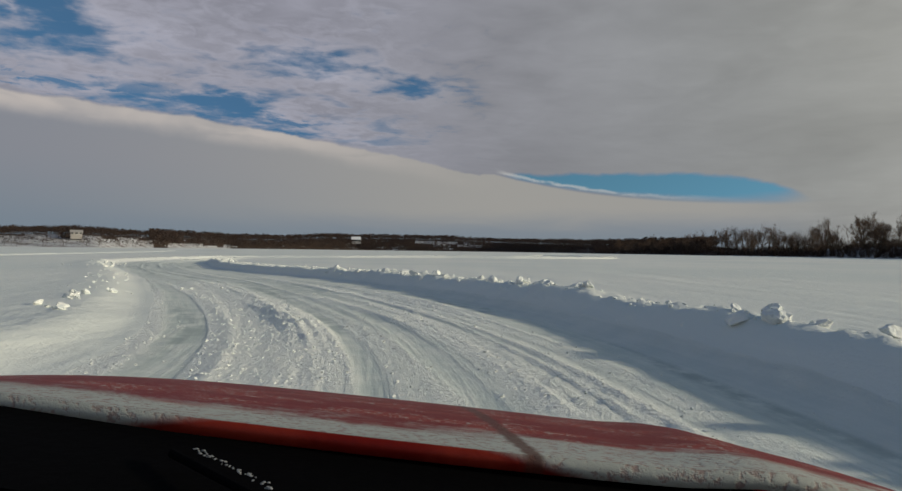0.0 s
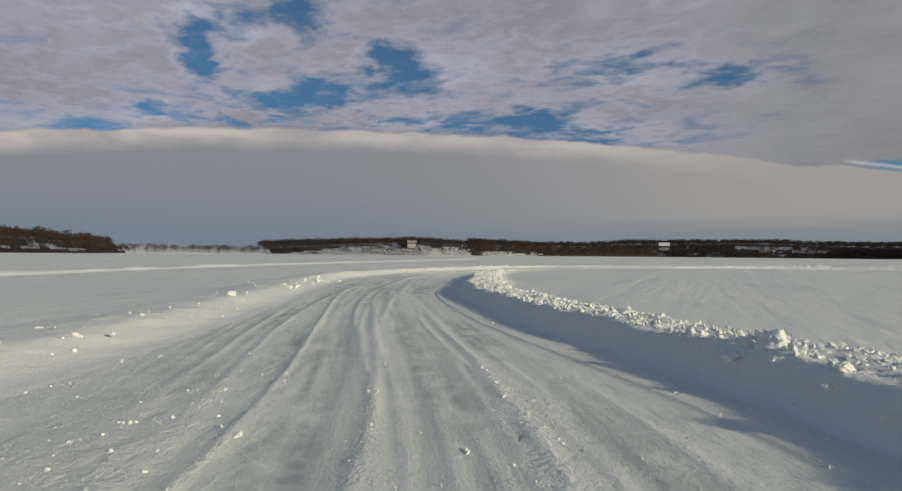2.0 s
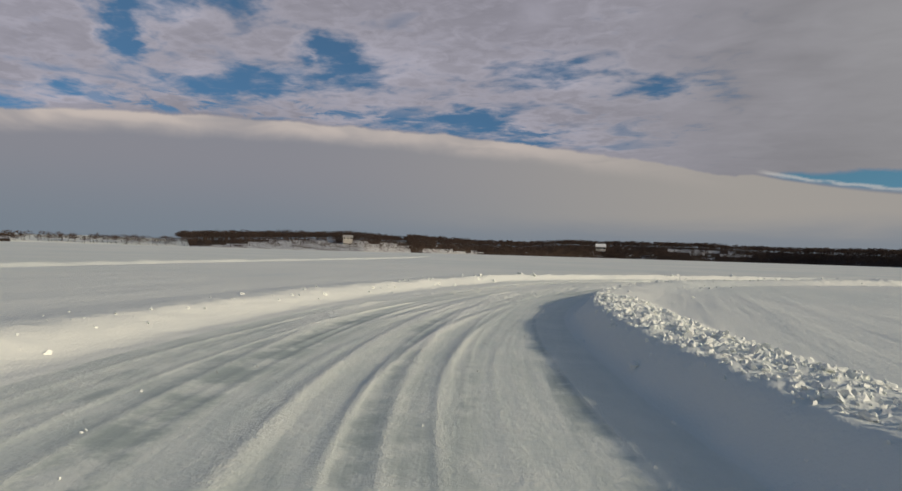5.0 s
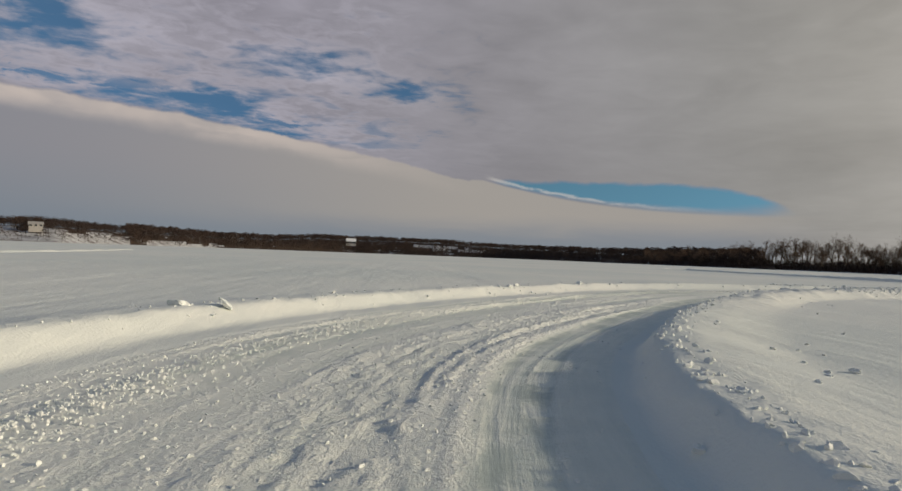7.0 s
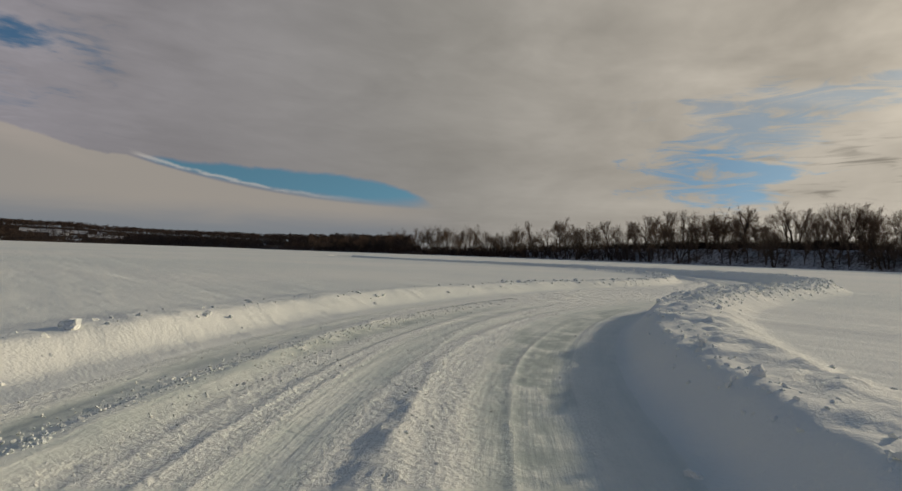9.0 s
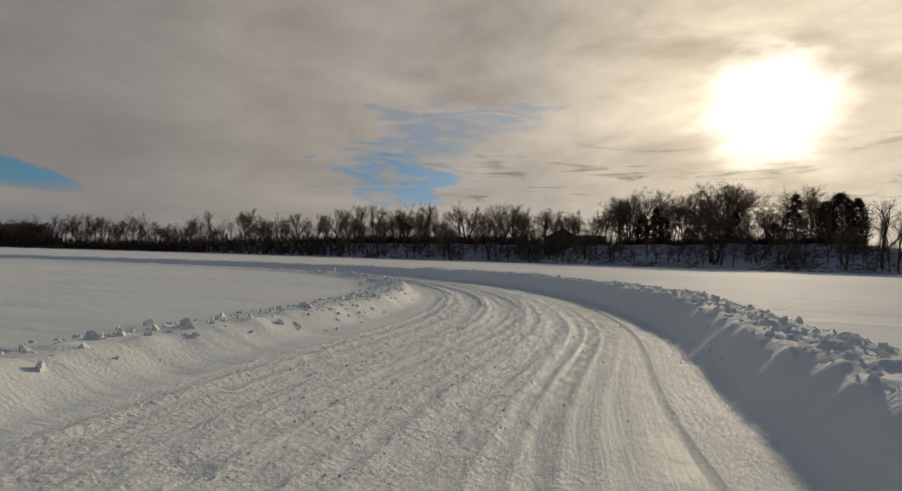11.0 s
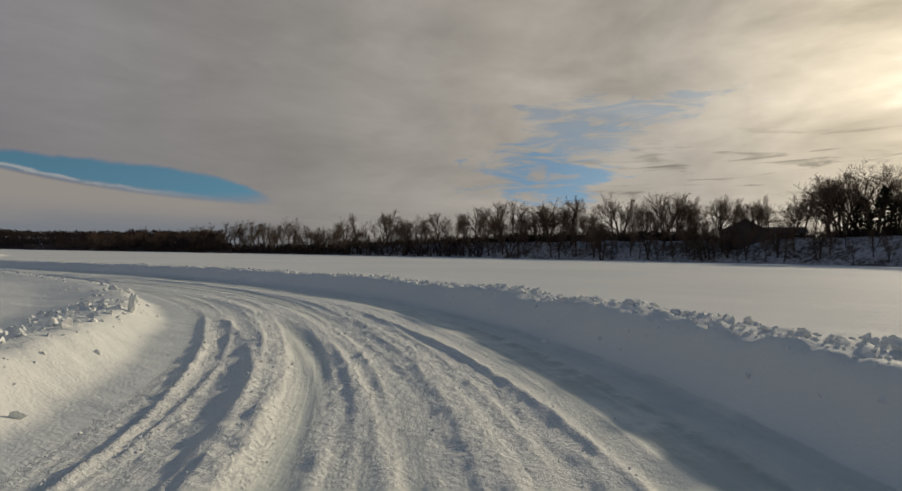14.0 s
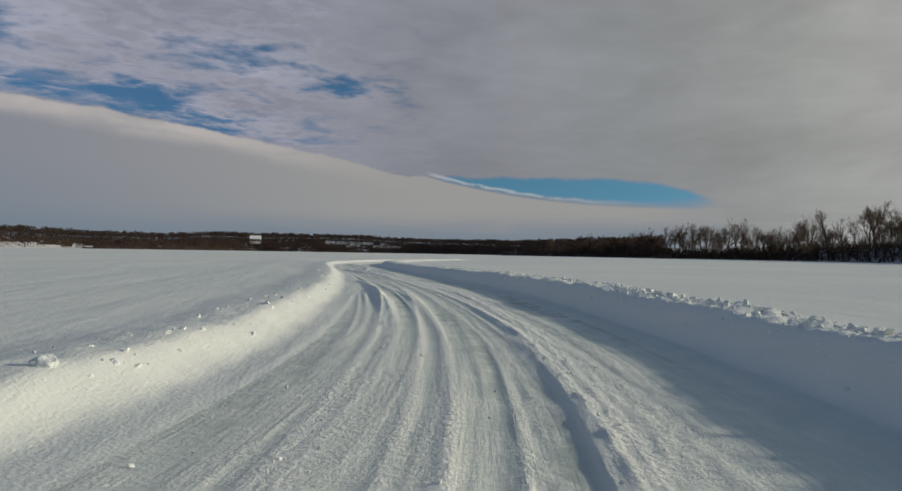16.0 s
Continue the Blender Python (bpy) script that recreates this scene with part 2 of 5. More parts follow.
    cloud = net.mix(low, lit.outputs[0], bank)
    cloud = net.mix(net.math("MULTIPLY", rim, 0.9), cloud, (0.60, 0.53, 0.48))
    blue = net.mix(lens, blue, net.scaled(blue, 1.35, 1.22, 0.98))
    final = net.mix(clear, cloud, blue)
    final = net.mix(net.math("MULTIPLY", veil, 0.62), final, (0.56, 0.55, 0.52))
    final = net.mix(core, final, (2.6, 2.4, 2.0))
    shine = net.add("ShaderNodeBackground")
    net.link(final, shine.inputs[0])
    shine.inputs[1].default_value = 1.0
    net.link(shine.outputs[0], net.add("ShaderNodeOutputWorld").inputs[0])
    sun = new("sun", bpy.data.lights.new("sun", "SUN"))
    sun.data.energy, sun.data.angle, sun.data.color = 3.2, radians(3.0), (1.0, 0.87, 0.66)
    sun.matrix_world = look((0, 0, 0), -to_sun)


build_world()

# ---------------------------------------------------------------- materials


def material(name, build):
    mat = bpy.data.materials.new(name)
    net = Net(nodes_of(mat))
    skin = net.add("ShaderNodeBsdfPrincipled")
    net.link(skin.outputs[0], net.add("ShaderNodeOutputMaterial").inputs[0])
    where = net.add("ShaderNodeTexCoord").outputs["Object"]
    place = net.add("ShaderNodeNewGeometry").outputs["Position"]
    build(net, skin, where, place)
    return mat


def bump(net, skin, height, strength, distance):
    n = net.add("ShaderNodeBump")
    n.inputs["Strength"].default_value, n.inputs["Distance"].default_value = strength, distance
    net.link(height, n.inputs["Height"])
    net.link(n.outputs[0], skin.inputs["Normal"])


def rough(skin, value, metal=0.0, spec=0.5):
    skin.inputs["Roughness"].default_value = value
    skin.inputs["Metallic"].default_value = metal
    skin.inputs["Specular IOR Level"].default_value = spec


def m_snow(net, skin, where, place):
    big = net.noise(place, 0.05, 4.0, 0.55)
    drift = net.noise(net.scaled(place, 1.0, 0.25, 1.0), 0.45, 6.0, 0.62)
    swell = net.noise(net.scaled(place, 0.16, 0.016, 0.1), 1.0, 5.0, 0.6, 0.4)
    grain = net.noise(place, 28.0, 4.0, 0.6)
    c = net.mix(net.ramp(big, 0.35, 0.65), (0.77, 0.80, 0.745), (0.85, 0.857, 0.79))
    c = net.mix(net.math("MULTIPLY", net.ramp(drift, 0.55, 0.75), 0.3), c, (0.70, 0.745, 0.73))
    net.link(c, skin.inputs["Base Color"])
    rough(skin, 0.80, 0.0, 0.04)
    h = net.math("ADD", net.math("ADD", drift, net.math("MULTIPLY", swell, 2.2)), net.math("MULTIPLY", grain, 0.12))
    bump(net, skin, h, 0.6, 0.16)


def m_packed(net, skin, where, place):
    lane = net.add("ShaderNodeAttribute", attribute_name="lane").outputs["Vector"]
    big = net.noise(net.scaled(lane, 0.10, 0.9, 0.0), 1.0, 5.0, 0.6, 0.3)
    scrape = net.noise(net.scaled(lane, 0.35, 7.0, 0.0), 1.0, 5.0, 0.65, 0.2)
    mid = net.noise(place, 1.6, 6.0, 0.65)
    grain = net.noise(place, 16.0, 6.0, 0.7)
    worn = net.add("ShaderNodeSeparateXYZ")
    net.link(lane, worn.inputs[0])
    worn = net.ramp(worn.outputs[2], 0.2, 0.9, 0.22, 1.0)
    ridge = net.add("ShaderNodeAttribute", attribute_name="crumb").outputs["Fac"]
    ice = net.math("MULTIPLY", net.ramp(big, 0.47, 0.62), net.ramp(mid, 0.64, 0.42))
    ice = net.math("MULTIPLY", ice, net.ramp(ridge, 0.45, 0.1))
    c = net.mix(net.ramp(net.math("ADD", net.math("MULTIPLY", mid, 0.5), net.math("MULTIPLY", scrape, 0.5)), 0.36, 0.62), net.mix(worn, (0.745, 0.78, 0.70), (0.62, 0.675, 0.615)), (0.80, 0.82, 0.74))
    c = net.mix(net.math("MULTIPLY", ice, 0.85), c, (0.39, 0.45, 0.415))
    c = net.mix(net.ramp(ridge, 0.1, 0.6), c, (0.85, 0.865, 0.80))
    net.link(c, skin.inputs["Base Color"])
    net.link(net.ramp(ice, 0.0, 1.0, 0.68, 0.56), skin.inputs["Roughness"])
    net.link(net.ramp(ice, 0.0, 1.0, 0.14, 0.15), skin.inputs["Specular IOR Level"])
    fine = net.noise(place, 55.0, 3.0, 0.7)
    broken = net.ramp(ridge, 0.0, 0.5, 0.25, 1.0)
    h = net.math("ADD", net.math("MULTIPLY", mid, 0.45), net.math("MULTIPLY", grain, net.math("MULTIPLY", broken, 0.8)))
    h = net.math("ADD", h, net.math("MULTIPLY", fine, net.math("MULTIPLY", broken, 0.22)))
    lumps = net.voronoi(place, 13.0)
    h = net.math("ADD", h, net.math("MULTIPLY", net.ramp(lumps, 0.0, 0.6, 1.0, 0.0), net.math("MULTIPLY", broken, net.ramp(ridge, 0.1, 0.7, 0.0, 0.25))))
    h = net.math("ADD", h, net.math("MULTIPLY", scrape, net.math("MULTIPLY", worn, 0.5)))
    bump(net, skin, net.math("MULTIPLY", net.math("SUBTRACT", h, 0.55), net.ramp(ice, 0.0, 1.0, 1.0, 0.42)), 0.75, 0.05)


def m_chunk(net, skin, where, place):
    mid = net.noise(place, 4.0, 5.0, 0.6)
    grain = net.noise(place, 30.0, 4.0, 0.65)
    net.link(net.mix(net.ramp(mid, 0.3, 0.7), (0.75, 0.79, 0.76), (0.86, 0.865, 0.81)), skin.inputs["Base Color"])
    rough(skin, 0.75, 0.0, 0.1)
    bump(net, skin, net.math("ADD", mid, net.math("MULTIPLY", grain, 0.3)), 0.6, 0.05)


def m_bark(dark, light):
    def build(net, skin, where, place):
        pick = net.add("ShaderNodeObjectInfo").outputs["Random"]
        grain = net.noise(net.scaled(place, 3.0, 3.0, 0.5), 2.0, 5.0, 0.65)
        c = net.mix(net.math("MULTIPLY", net.math("ADD", pick, grain), 0.5), dark, light)
        net.link(c, skin.inputs["Base Color"])
        rough(skin, 0.9, 0.0, 0.15)
    return build


def m_hill(net, skin, where, place):
    big = net.noise(place, 0.03, 5.0, 0.6)
    mid = net.noise(place, 0.25, 6.0, 0.7)
    mask = net.ramp(net.math("ADD", net.math("MULTIPLY", big, 0.5), net.math("MULTIPLY", mid, 0.5)), 0.57, 0.65)
    c = net.mix(mask, (0.055, 0.038, 0.028), (0.62, 0.66, 0.68))
    net.link(c, skin.inputs["Base Color"])
    rough(skin, 0.9, 0.0, 0.1)
    bump(net, skin, mid, 0.6, 1.5)


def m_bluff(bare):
    """Snow on a steep bank, with brush and earth showing through; bare: how much of it shows, raised to paint in shade.
    """
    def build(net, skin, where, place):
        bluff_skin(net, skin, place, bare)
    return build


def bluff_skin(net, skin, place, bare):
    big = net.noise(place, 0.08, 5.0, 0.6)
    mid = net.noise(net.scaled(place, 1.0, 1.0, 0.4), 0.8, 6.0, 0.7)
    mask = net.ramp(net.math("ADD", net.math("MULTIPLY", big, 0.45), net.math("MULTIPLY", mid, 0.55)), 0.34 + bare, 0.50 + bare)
    # Greyer than the lake snow; part of the slope's shade is in it.
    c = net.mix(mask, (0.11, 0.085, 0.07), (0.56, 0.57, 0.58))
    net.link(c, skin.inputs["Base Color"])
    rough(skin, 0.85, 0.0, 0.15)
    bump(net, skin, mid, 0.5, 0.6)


def m_plain(colour, roughness, metal=0.0, spec=0.5, scale=6.0, vary=0.25):
    def build(net, skin, where, place):
        mid = net.noise(where, scale, 5.0, 0.6)
        low = tuple(v * (1 - vary) for v in colour)
        net.link(net.mix(net.ramp(mid, 0.3, 0.7), low, colour), skin.inputs["Base Color"])
        rough(skin, roughness, metal, spec)
        bump(net, skin, mid, 0.15, 0.01)
    return build


def m_hood(net, skin, where, place):
    cut = net.add("ShaderNodeSeparateXYZ")
    net.link(where, cut.inputs[0])
    streaky = net.noise(net.scaled(where, 1.0, 4.0, 1.0), 3.2, 6.0, 0.65, 0.4)
    speck = net.noise(net.scaled(where, 1.0, 1.6, 1.0), 85.0, 3.0, 0.7)
    clump = net.noise(net.scaled(where, 1.0, 3.0, 1.0), 14.0, 5.0, 0.65)
    # frost lies over the rear and along the front edge, with a thin speckle between
    drift = net.math("ADD", net.math("MULTIPLY", net.math("SUBTRACT", streaky, 0.5), 0.22), net.math("ADD", net.math("MULTIPLY", net.math("SUBTRACT", clump, 0.5), 0.12), net.math("MULTIPLY", net.math("SUBTRACT", speck, 0.5), 0.14)))
    along = net.math("ADD", cut.outputs[1], drift)
    frost = net.math("MAXIMUM", net.ramp(along, 0.79, 0.72), net.ramp(along, 1.06, 1.18, 0.0, 0.7))
    frost = net.math("MULTIPLY", frost, net.ramp(speck, 0.36, 0.52, 0.55, 1.0))
    frost = net.math("MULTIPLY", frost, net.ramp(cut.outputs[1], 0.6535, 0.656))
    patchy = net.ramp(net.noise(net.scaled(where, 1.0, 2.5, 1.0), 7.0, 4.0, 0.6), 0.45, 0.62)
    frost = net.math("MAXIMUM", frost, net.math("MULTIPLY", net.ramp(speck, 0.54, 0.60), net.math("MULTIPLY", patchy, net.ramp(cut.outputs[1], 0.67, 0.70, 0.0, 0.75))))
    # a wiped smear across the frost
    smear = net.math("ABSOLUTE", net.math("ADD", net.math("ADD", cut.outputs[0], 0.10), net.math("MULTIPLY", net.math("SUBTRACT", cut.outputs[1], 0.95), 0.25)))
    smear = net.ramp(net.math("ADD", smear, net.math("MULTIPLY", net.math("SUBTRACT", clump, 0.5), 0.02)), 0.016, 0.006)
    c = net.mix(frost, net.mix(patchy, (0.17, 0.009, 0.005), (0.24, 0.024, 0.012)), (0.40, 0.42, 0.38))
    c = net.mix(net.math("MULTIPLY", smear, 0.8), c, (0.09, 0.035, 0.025))
    net.link(c, skin.inputs["Base Color"])
    net.link(net.ramp(frost, 0.0, 1.0, 0.5, 0.8), skin.inputs["Roughness"])
    skin.inputs["Specular IOR Level"].default_value = 0.15
    bump(net, skin, net.math("ADD", frost, speck), 0.35, 0.003)


SNOW = material("wind_packed_snow", m_snow)
PACKED = material("packed_track_snow", m_packed)
CHUNK = material("ploughed_snow_blocks", m_chunk)
BARK = material("winter_bark", m_bark((0.05, 0.038, 0.028), (0.11, 0.08, 0.058)))
TWIG = material("bare_twigs", m_bark((0.10, 0.066, 0.044), (0.19, 0.128, 0.085)))
NEEDLE = material("pine_needles", m_bark((0.018, 0.026, 0.016), (0.045, 0.055, 0.032)))
CEDAR = material("dark_cedar_leaves", m_bark((0.028, 0.025, 0.016), (0.062, 0.050, 0.032)))
WOODS = material("far_winter_woods", m_bark((0.042, 0.030, 0.025), (0.072, 0.051, 0.041)))
HILL = material("wooded_hillside", m_hill)
BLUFF = material("snowy_shore_slope", m_bluff(0.05))
# Same slope, barer and so darker: the east shore's shade put into colour.
BRUSHY_SHADED = material("shaded_brushy_slope", m_bluff(0.065))
WHITE = material("white_painted_boards", m_plain((0.72, 0.70, 0.66), 0.6))
PALEWALL = material("pale_painted_boards", m_plain((0.40, 0.38, 0.35), 0.7))
ROOFSNOW = material("snow_on_roof", m_plain((0.82, 0.83, 0.83), 0.7, vary=0.08))
DARKWALL = material("dark_weathered_boards", m_plain((0.09, 0.07, 0.06), 0.8))
GLASS = material("dark_window_glass", m_plain((0.03, 0.035, 0.04), 0.12, vary=0.1))
HOODPAINT = material("frosted_red_paint", m_hood)
REDPAINT = material("red_car_paint", m_plain((0.25, 0.02, 0.015), 0.3, scale=20.0, vary=0.1))
# Near-zero black: the cabin's shade, with no roof built, is in this colour.
BLACKTRIM = material("shaded_black_dashboard_plastic", m_plain((0.0016, 0.0016, 0.0018), 0.9, spec=0.03, scale=60.0))
RIME = material("grey_rime", m_plain((0.30, 0.31, 0.31), 0.8, scale=300.0))
RUBBER = material("black_rubber", m_plain((0.015, 0.015, 0.016), 0.75, scale=40.0))

# ---------------------------------------------------------------- mesh tools


def mesh_of(name, verts, faces, mats, picks=None, smooth=False):
    me = bpy.data.meshes.new(name)
    me.from_pydata([tuple(v) for v in verts], [], faces)
    for m in mats if isinstance(mats, (list, tuple)) else [mats]:
        me.materials.append(m)
    if picks is not None:
        me.polygons.foreach_set("material_index", picks)
    if smooth:
        me.polygons.foreach_set("use_smooth", [True] * len(me.polygons))
    me.update()
    return me


def child(name, me, parent, label=""):
    ob = new(name, me)
    ob.parent = parent
    return tagged(ob, label)


def part(name, bm, mat, parent, label=""):
    me = bpy.data.meshes.new(name)
    bm.to_mesh(me)
    bm.free()
    me.materials.append(mat)
    return child(name, me, parent, label)


def box(bm, x0, x1, y0, y1, z0, z1, bevel=0.0):
    made = bmesh.ops.create_cube(bm, size=1, matrix=Matrix.LocRotScale(((x0 + x1) / 2, (y0 + y1) / 2, (z0 + z1) / 2), None, (x1 - x0, y1 - y0, z1 - z0)))
    if bevel:
        edges = {e for v in made["verts"] for e in v.link_edges}
        bmesh.ops.bevel(bm, geom=list(edges), offset=bevel, segments=2, affect="EDGES")
    return bm


@functools.lru_cache(maxsize=None)
def lattice(shape, seed):
    return np.random.RandomState(seed).rand(*shape)


def vnoise(x, y, seed=0):
    """Smooth value noise of arrays, 0 to 1."""
    table = lattice((256, 256), seed)
    xi, yi = np.floor(x).astype(int), np.floor(y).astype(int)
    fx, fy = x - xi, y - yi
    fx, fy = fx * fx * (3 - 2 * fx), fy * fy * (3 - 2 * fy)
    a, b = table[xi % 256, yi % 256], table[(xi + 1) % 256, yi % 256]
    c, d = table[xi % 256, (yi + 1) % 256], table[(xi + 1) % 256, (yi + 1) % 256]
    return (a * (1 - fx) + b * fx) * (1 - fy) + (c * (1 - fx) + d * fx) * fy


def fbm(x, y, seed=0, octaves=4, gain=0.5):
    total, size, norm = 0.0, 1.0, 0.0
    for k in range(octaves):
        total = total + size * vnoise(x * 2 ** k + 17.3 * k, y * 2 ** k - 9.1 * k, seed + k)
        norm, size = norm + size, size * gain
    return total / norm


def cells(x, y, seed=0):
    """Distance to the nearest of scattered points, one to a unit square, and that point's own number."""
    xi, yi = np.floor(x).astype(int), np.floor(y).astype(int)
    jx, jy, own = lattice((256, 256), seed), lattice((256, 256), seed + 1), lattice((256, 256), seed + 2)
    best, pick = np.full(x.shape, 9.0), np.zeros(x.shape)
    for i in (-1, 0, 1):
        for j in (-1, 0, 1):
            a, b = (xi + i) % 256, (yi + j) % 256
            d = np.hypot(xi + i + jx[a, b] - x, yi + j + jy[a, b] - y)
            closer = d < best
            best, pick = np.where(closer, d, best), np.where(closer, own[a, b], pick)
    return best, pick


def step(lo, hi, v):
    t = np.clip((v - lo) / (hi - lo), 0, 1)
    return t * t * (3 - 2 * t)


def glide(values, u):
    """Catmull-Rom through the values at whole numbers."""
    v = np.asarray(values, float)
    i = np.clip(np.floor(u).astype(int), 0, len(v) - 2)
    f = np.clip(u - i, 0, 1)
    if v.ndim > 1:
        f = f[:, None]
    p0, p1, p2, p3 = v[np.maximum(i - 1, 0)], v[i], v[i + 1], v[np.minimum(i + 2, len(v) - 1)]
    return 0.5 * (2 * p1 + (p2 - p0) * f + (2 * p0 - 5 * p1 + 4 * p2 - p3) * f ** 2 + (3 * p1 - p0 - 3 * p2 + p3) * f ** 3)


# ---------------------------------------------------------------- the ploughed track on the lake
# middle of the track, station by station
TRACK_MID = np.array([
    (0.2, -16.0), (0.2, -2.0), (-0.2, 7.5), (-2.4, 14.4), (-5.4, 20.5), (-9.5, 26.6), (-13.45, 32.95), (-16.15, 38.4), (-18.6, 44.3), (-19.9, 51.0), (-19.8, 58.0), (-18.6, 64.6), (-15.4, 69.9), (-11.2, 74.8), (-6.5, 79.1), (-0.5, 82.1), (6.5, 83.4), (13.5, 83.8), (19.8, 85.6), (24.8, 88.3), (29.1, 91.7), (32.4, 95.9), (35.0, 100.8), (36.6, 106.7), (37.4, 113.5), (37.6, 121.0), (37.2, 130.0), (36.5, 142.0), (37.1, 156.0), (42.5, 171.0), (52.2, 188.0)])
# half the width from crest to crest, and the crests' heights over the track
TRACK_HALF = [4.80, 4.35, 4.40, 4.55, 4.35, 3.50, 3.20, 3.60, 3.70, 3.45, 3.30, 3.35, 3.50, 3.40, 3.40, 3.55, 4.00, 4.05, 3.80, 3.70, 3.80, 3.80, 4.00, 3.85, 3.80, 3.45, 3.00, 2.70, 2.70, 2.70, 2.60]
LEFT_HIGH = [0.2, 0.2, 0.2, 0.2, 0.21, 0.22, 0.24, 0.26, 0.26, 0.26, 0.26, 0.27, 0.27, 0.27, 0.27, 0.28, 0.28, 0.3, 0.34, 0.38, 0.38, 0.34, 0.3, 0.28, 0.28, 0.28, 0.26, 0.26, 0.26, 0.26, 0.26]
RIGHT_HIGH = [0.45, 0.46, 0.46, 0.43, 0.38, 0.34, 0.34, 0.35, 0.36, 0.36, 0.35, 0.34, 0.34, 0.36, 0.42, 0.50, 0.55, 0.57, 0.57, 0.57, 0.56, 0.54, 0.5, 0.48, 0.47, 0.45, 0.42, 0.4, 0.4, 0.4, 0.4]
# how deeply cars have rutted it
RUTTED = [1, 1, 1.1, 0.85, 0.42, 0.28, 0.2, 0.2, 0.3, 0.5, 0.8, 0.9, 0.9, 0.8, 0.65, 0.7, 0.75, 0.75, 0.85, 0.9, 0.95, 1.0, 1.05, 1.1, 1.1, 1.1, 1, 0.8, 0.6, 0.5, 0.5]
# how much farther out the right crest lies than the left one
RIGHT_SHIFT = [0, 0, 0, 0, 0, 0.05, 0.1, 0.1, 0.05, 0, 0.12, 0.38, 0.1, 0, 0, -0.35, -0.98, -1.2, -0.9, -0.65, -0.65, -0.6, -0.95, -0.85, -0.75, -0.45, -0.2, 0, 0, 0, 0]
FIELD = 0.17                            # depth of the lying snow beside the track


def stations():
    u = np.linspace(0, len(TRACK_MID) - 1, 6001)
    p = glide(TRACK_MID, u)
    run = np.r_[0, np.cumsum(np.hypot(*np.diff(p, axis=0).T))]
    wide = np.arange(0, run[-1], 0.085)
    far = run[np.searchsorted(u, 25.5)]
    near = wide[wide < far]
    rest = np.arange(far, run[-1], 0.35)
    s = np.r_[near, rest]
    return s, np.interp(s, run, u)


def track_frame(u):
    p = glide(TRACK_MID, u)
    q = glide(TRACK_MID, np.minimum(u + 0.02, len(TRACK_MID) - 1))
    r = glide(TRACK_MID, np.maximum(u - 0.02, 0))
    d = q - r
    d = d / np.linalg.norm(d, axis=1)[:, None]
    return p, np.stack([d[:, 1], -d[:, 0]], -1)


S_RUN, U_RUN = stations()


def bank_profile(e, high, s, side, steep=1.25):
    """Height at e metres outside the crest (negative: towards the track)."""
    wob = 0.16 * (fbm(s * 0.3, s * 0 + side * 7.7, 40, 2) - 0.5)
    fine = 0.10 * (fbm(s * 1.6, e * 1.5 + side * 3.1, 42, 3) - 0.5)
    e = e + wob * 1.6 * step(-1.25, -0.7, e) + fine * step(-1.25, -0.5, e)
    lump, own = cells(s * 2.3, e * 2.3 + 50 * side, 60)
    lump2, own2 = cells(s * 5.2, e * 5.2 + 90 * side, 63)
    top = high * (0.82 + 0.36 * fbm(s * 0.8, s * 0 + side, 44, 4, 0.6))
    inner = step(-steep, -0.05, e) ** 1.2
    flat_top = np.clip((1.15 - steep) / 0.5, 0, 1) * (side > 0) * (1 - step(0.56, 0.50, steep))
    outer = 1 - step(0.05 + 0.65 * flat_top, 1.7, e)
    h = np.where(e < 0, top * inner, FIELD + (top - FIELD) * outer)
    rubble = np.exp(-((e - 0.15 - 0.25 * flat_top) / (0.55 + 0.15 * flat_top)) ** 2)
    dome = np.sqrt(np.clip(0.16 - lump ** 2, 0, 1)) * own * 0.15 + np.sqrt(np.clip(0.13 - lump2 ** 2, 0, 1)) * own2 * 0.16
    ragged = 0.16 * (fbm(s * 4.5, e * 4.5, 46, 4, 0.6) - 0.5)
    slope = np.exp(-((e + 0.55) / 0.5) ** 2) * (fbm(s * 2.2, e * 2.2, 48, 4, 0.6) - 0.5) * 0.07
    rubble = rubble * (1.0 - 0.6 * step(0.56, 0.50, steep) if side > 0 else 0.45)
    return h + rubble * (dome + ragged) * (0.35 + high) * 0.95 + slope * np.minimum(1, high * 2)


def steep_right(u):
    """Width of the inner slope: almost a wall round the inside of the right-hand bend."""
    return 1.15 - 0.55 * step(2.6, 4.4, u) - 0.12 * step(8.8, 9.6, u) * (1 - step(12.5, 13.5, u)) + 0.16 * step(13.5, 16.5, u)


def steep_left(u):
    return 1.2 - 0.45 * np.exp(-((u - 12.0) / 3.0) ** 2) - 0.35 * step(15.0, 17.0, u)


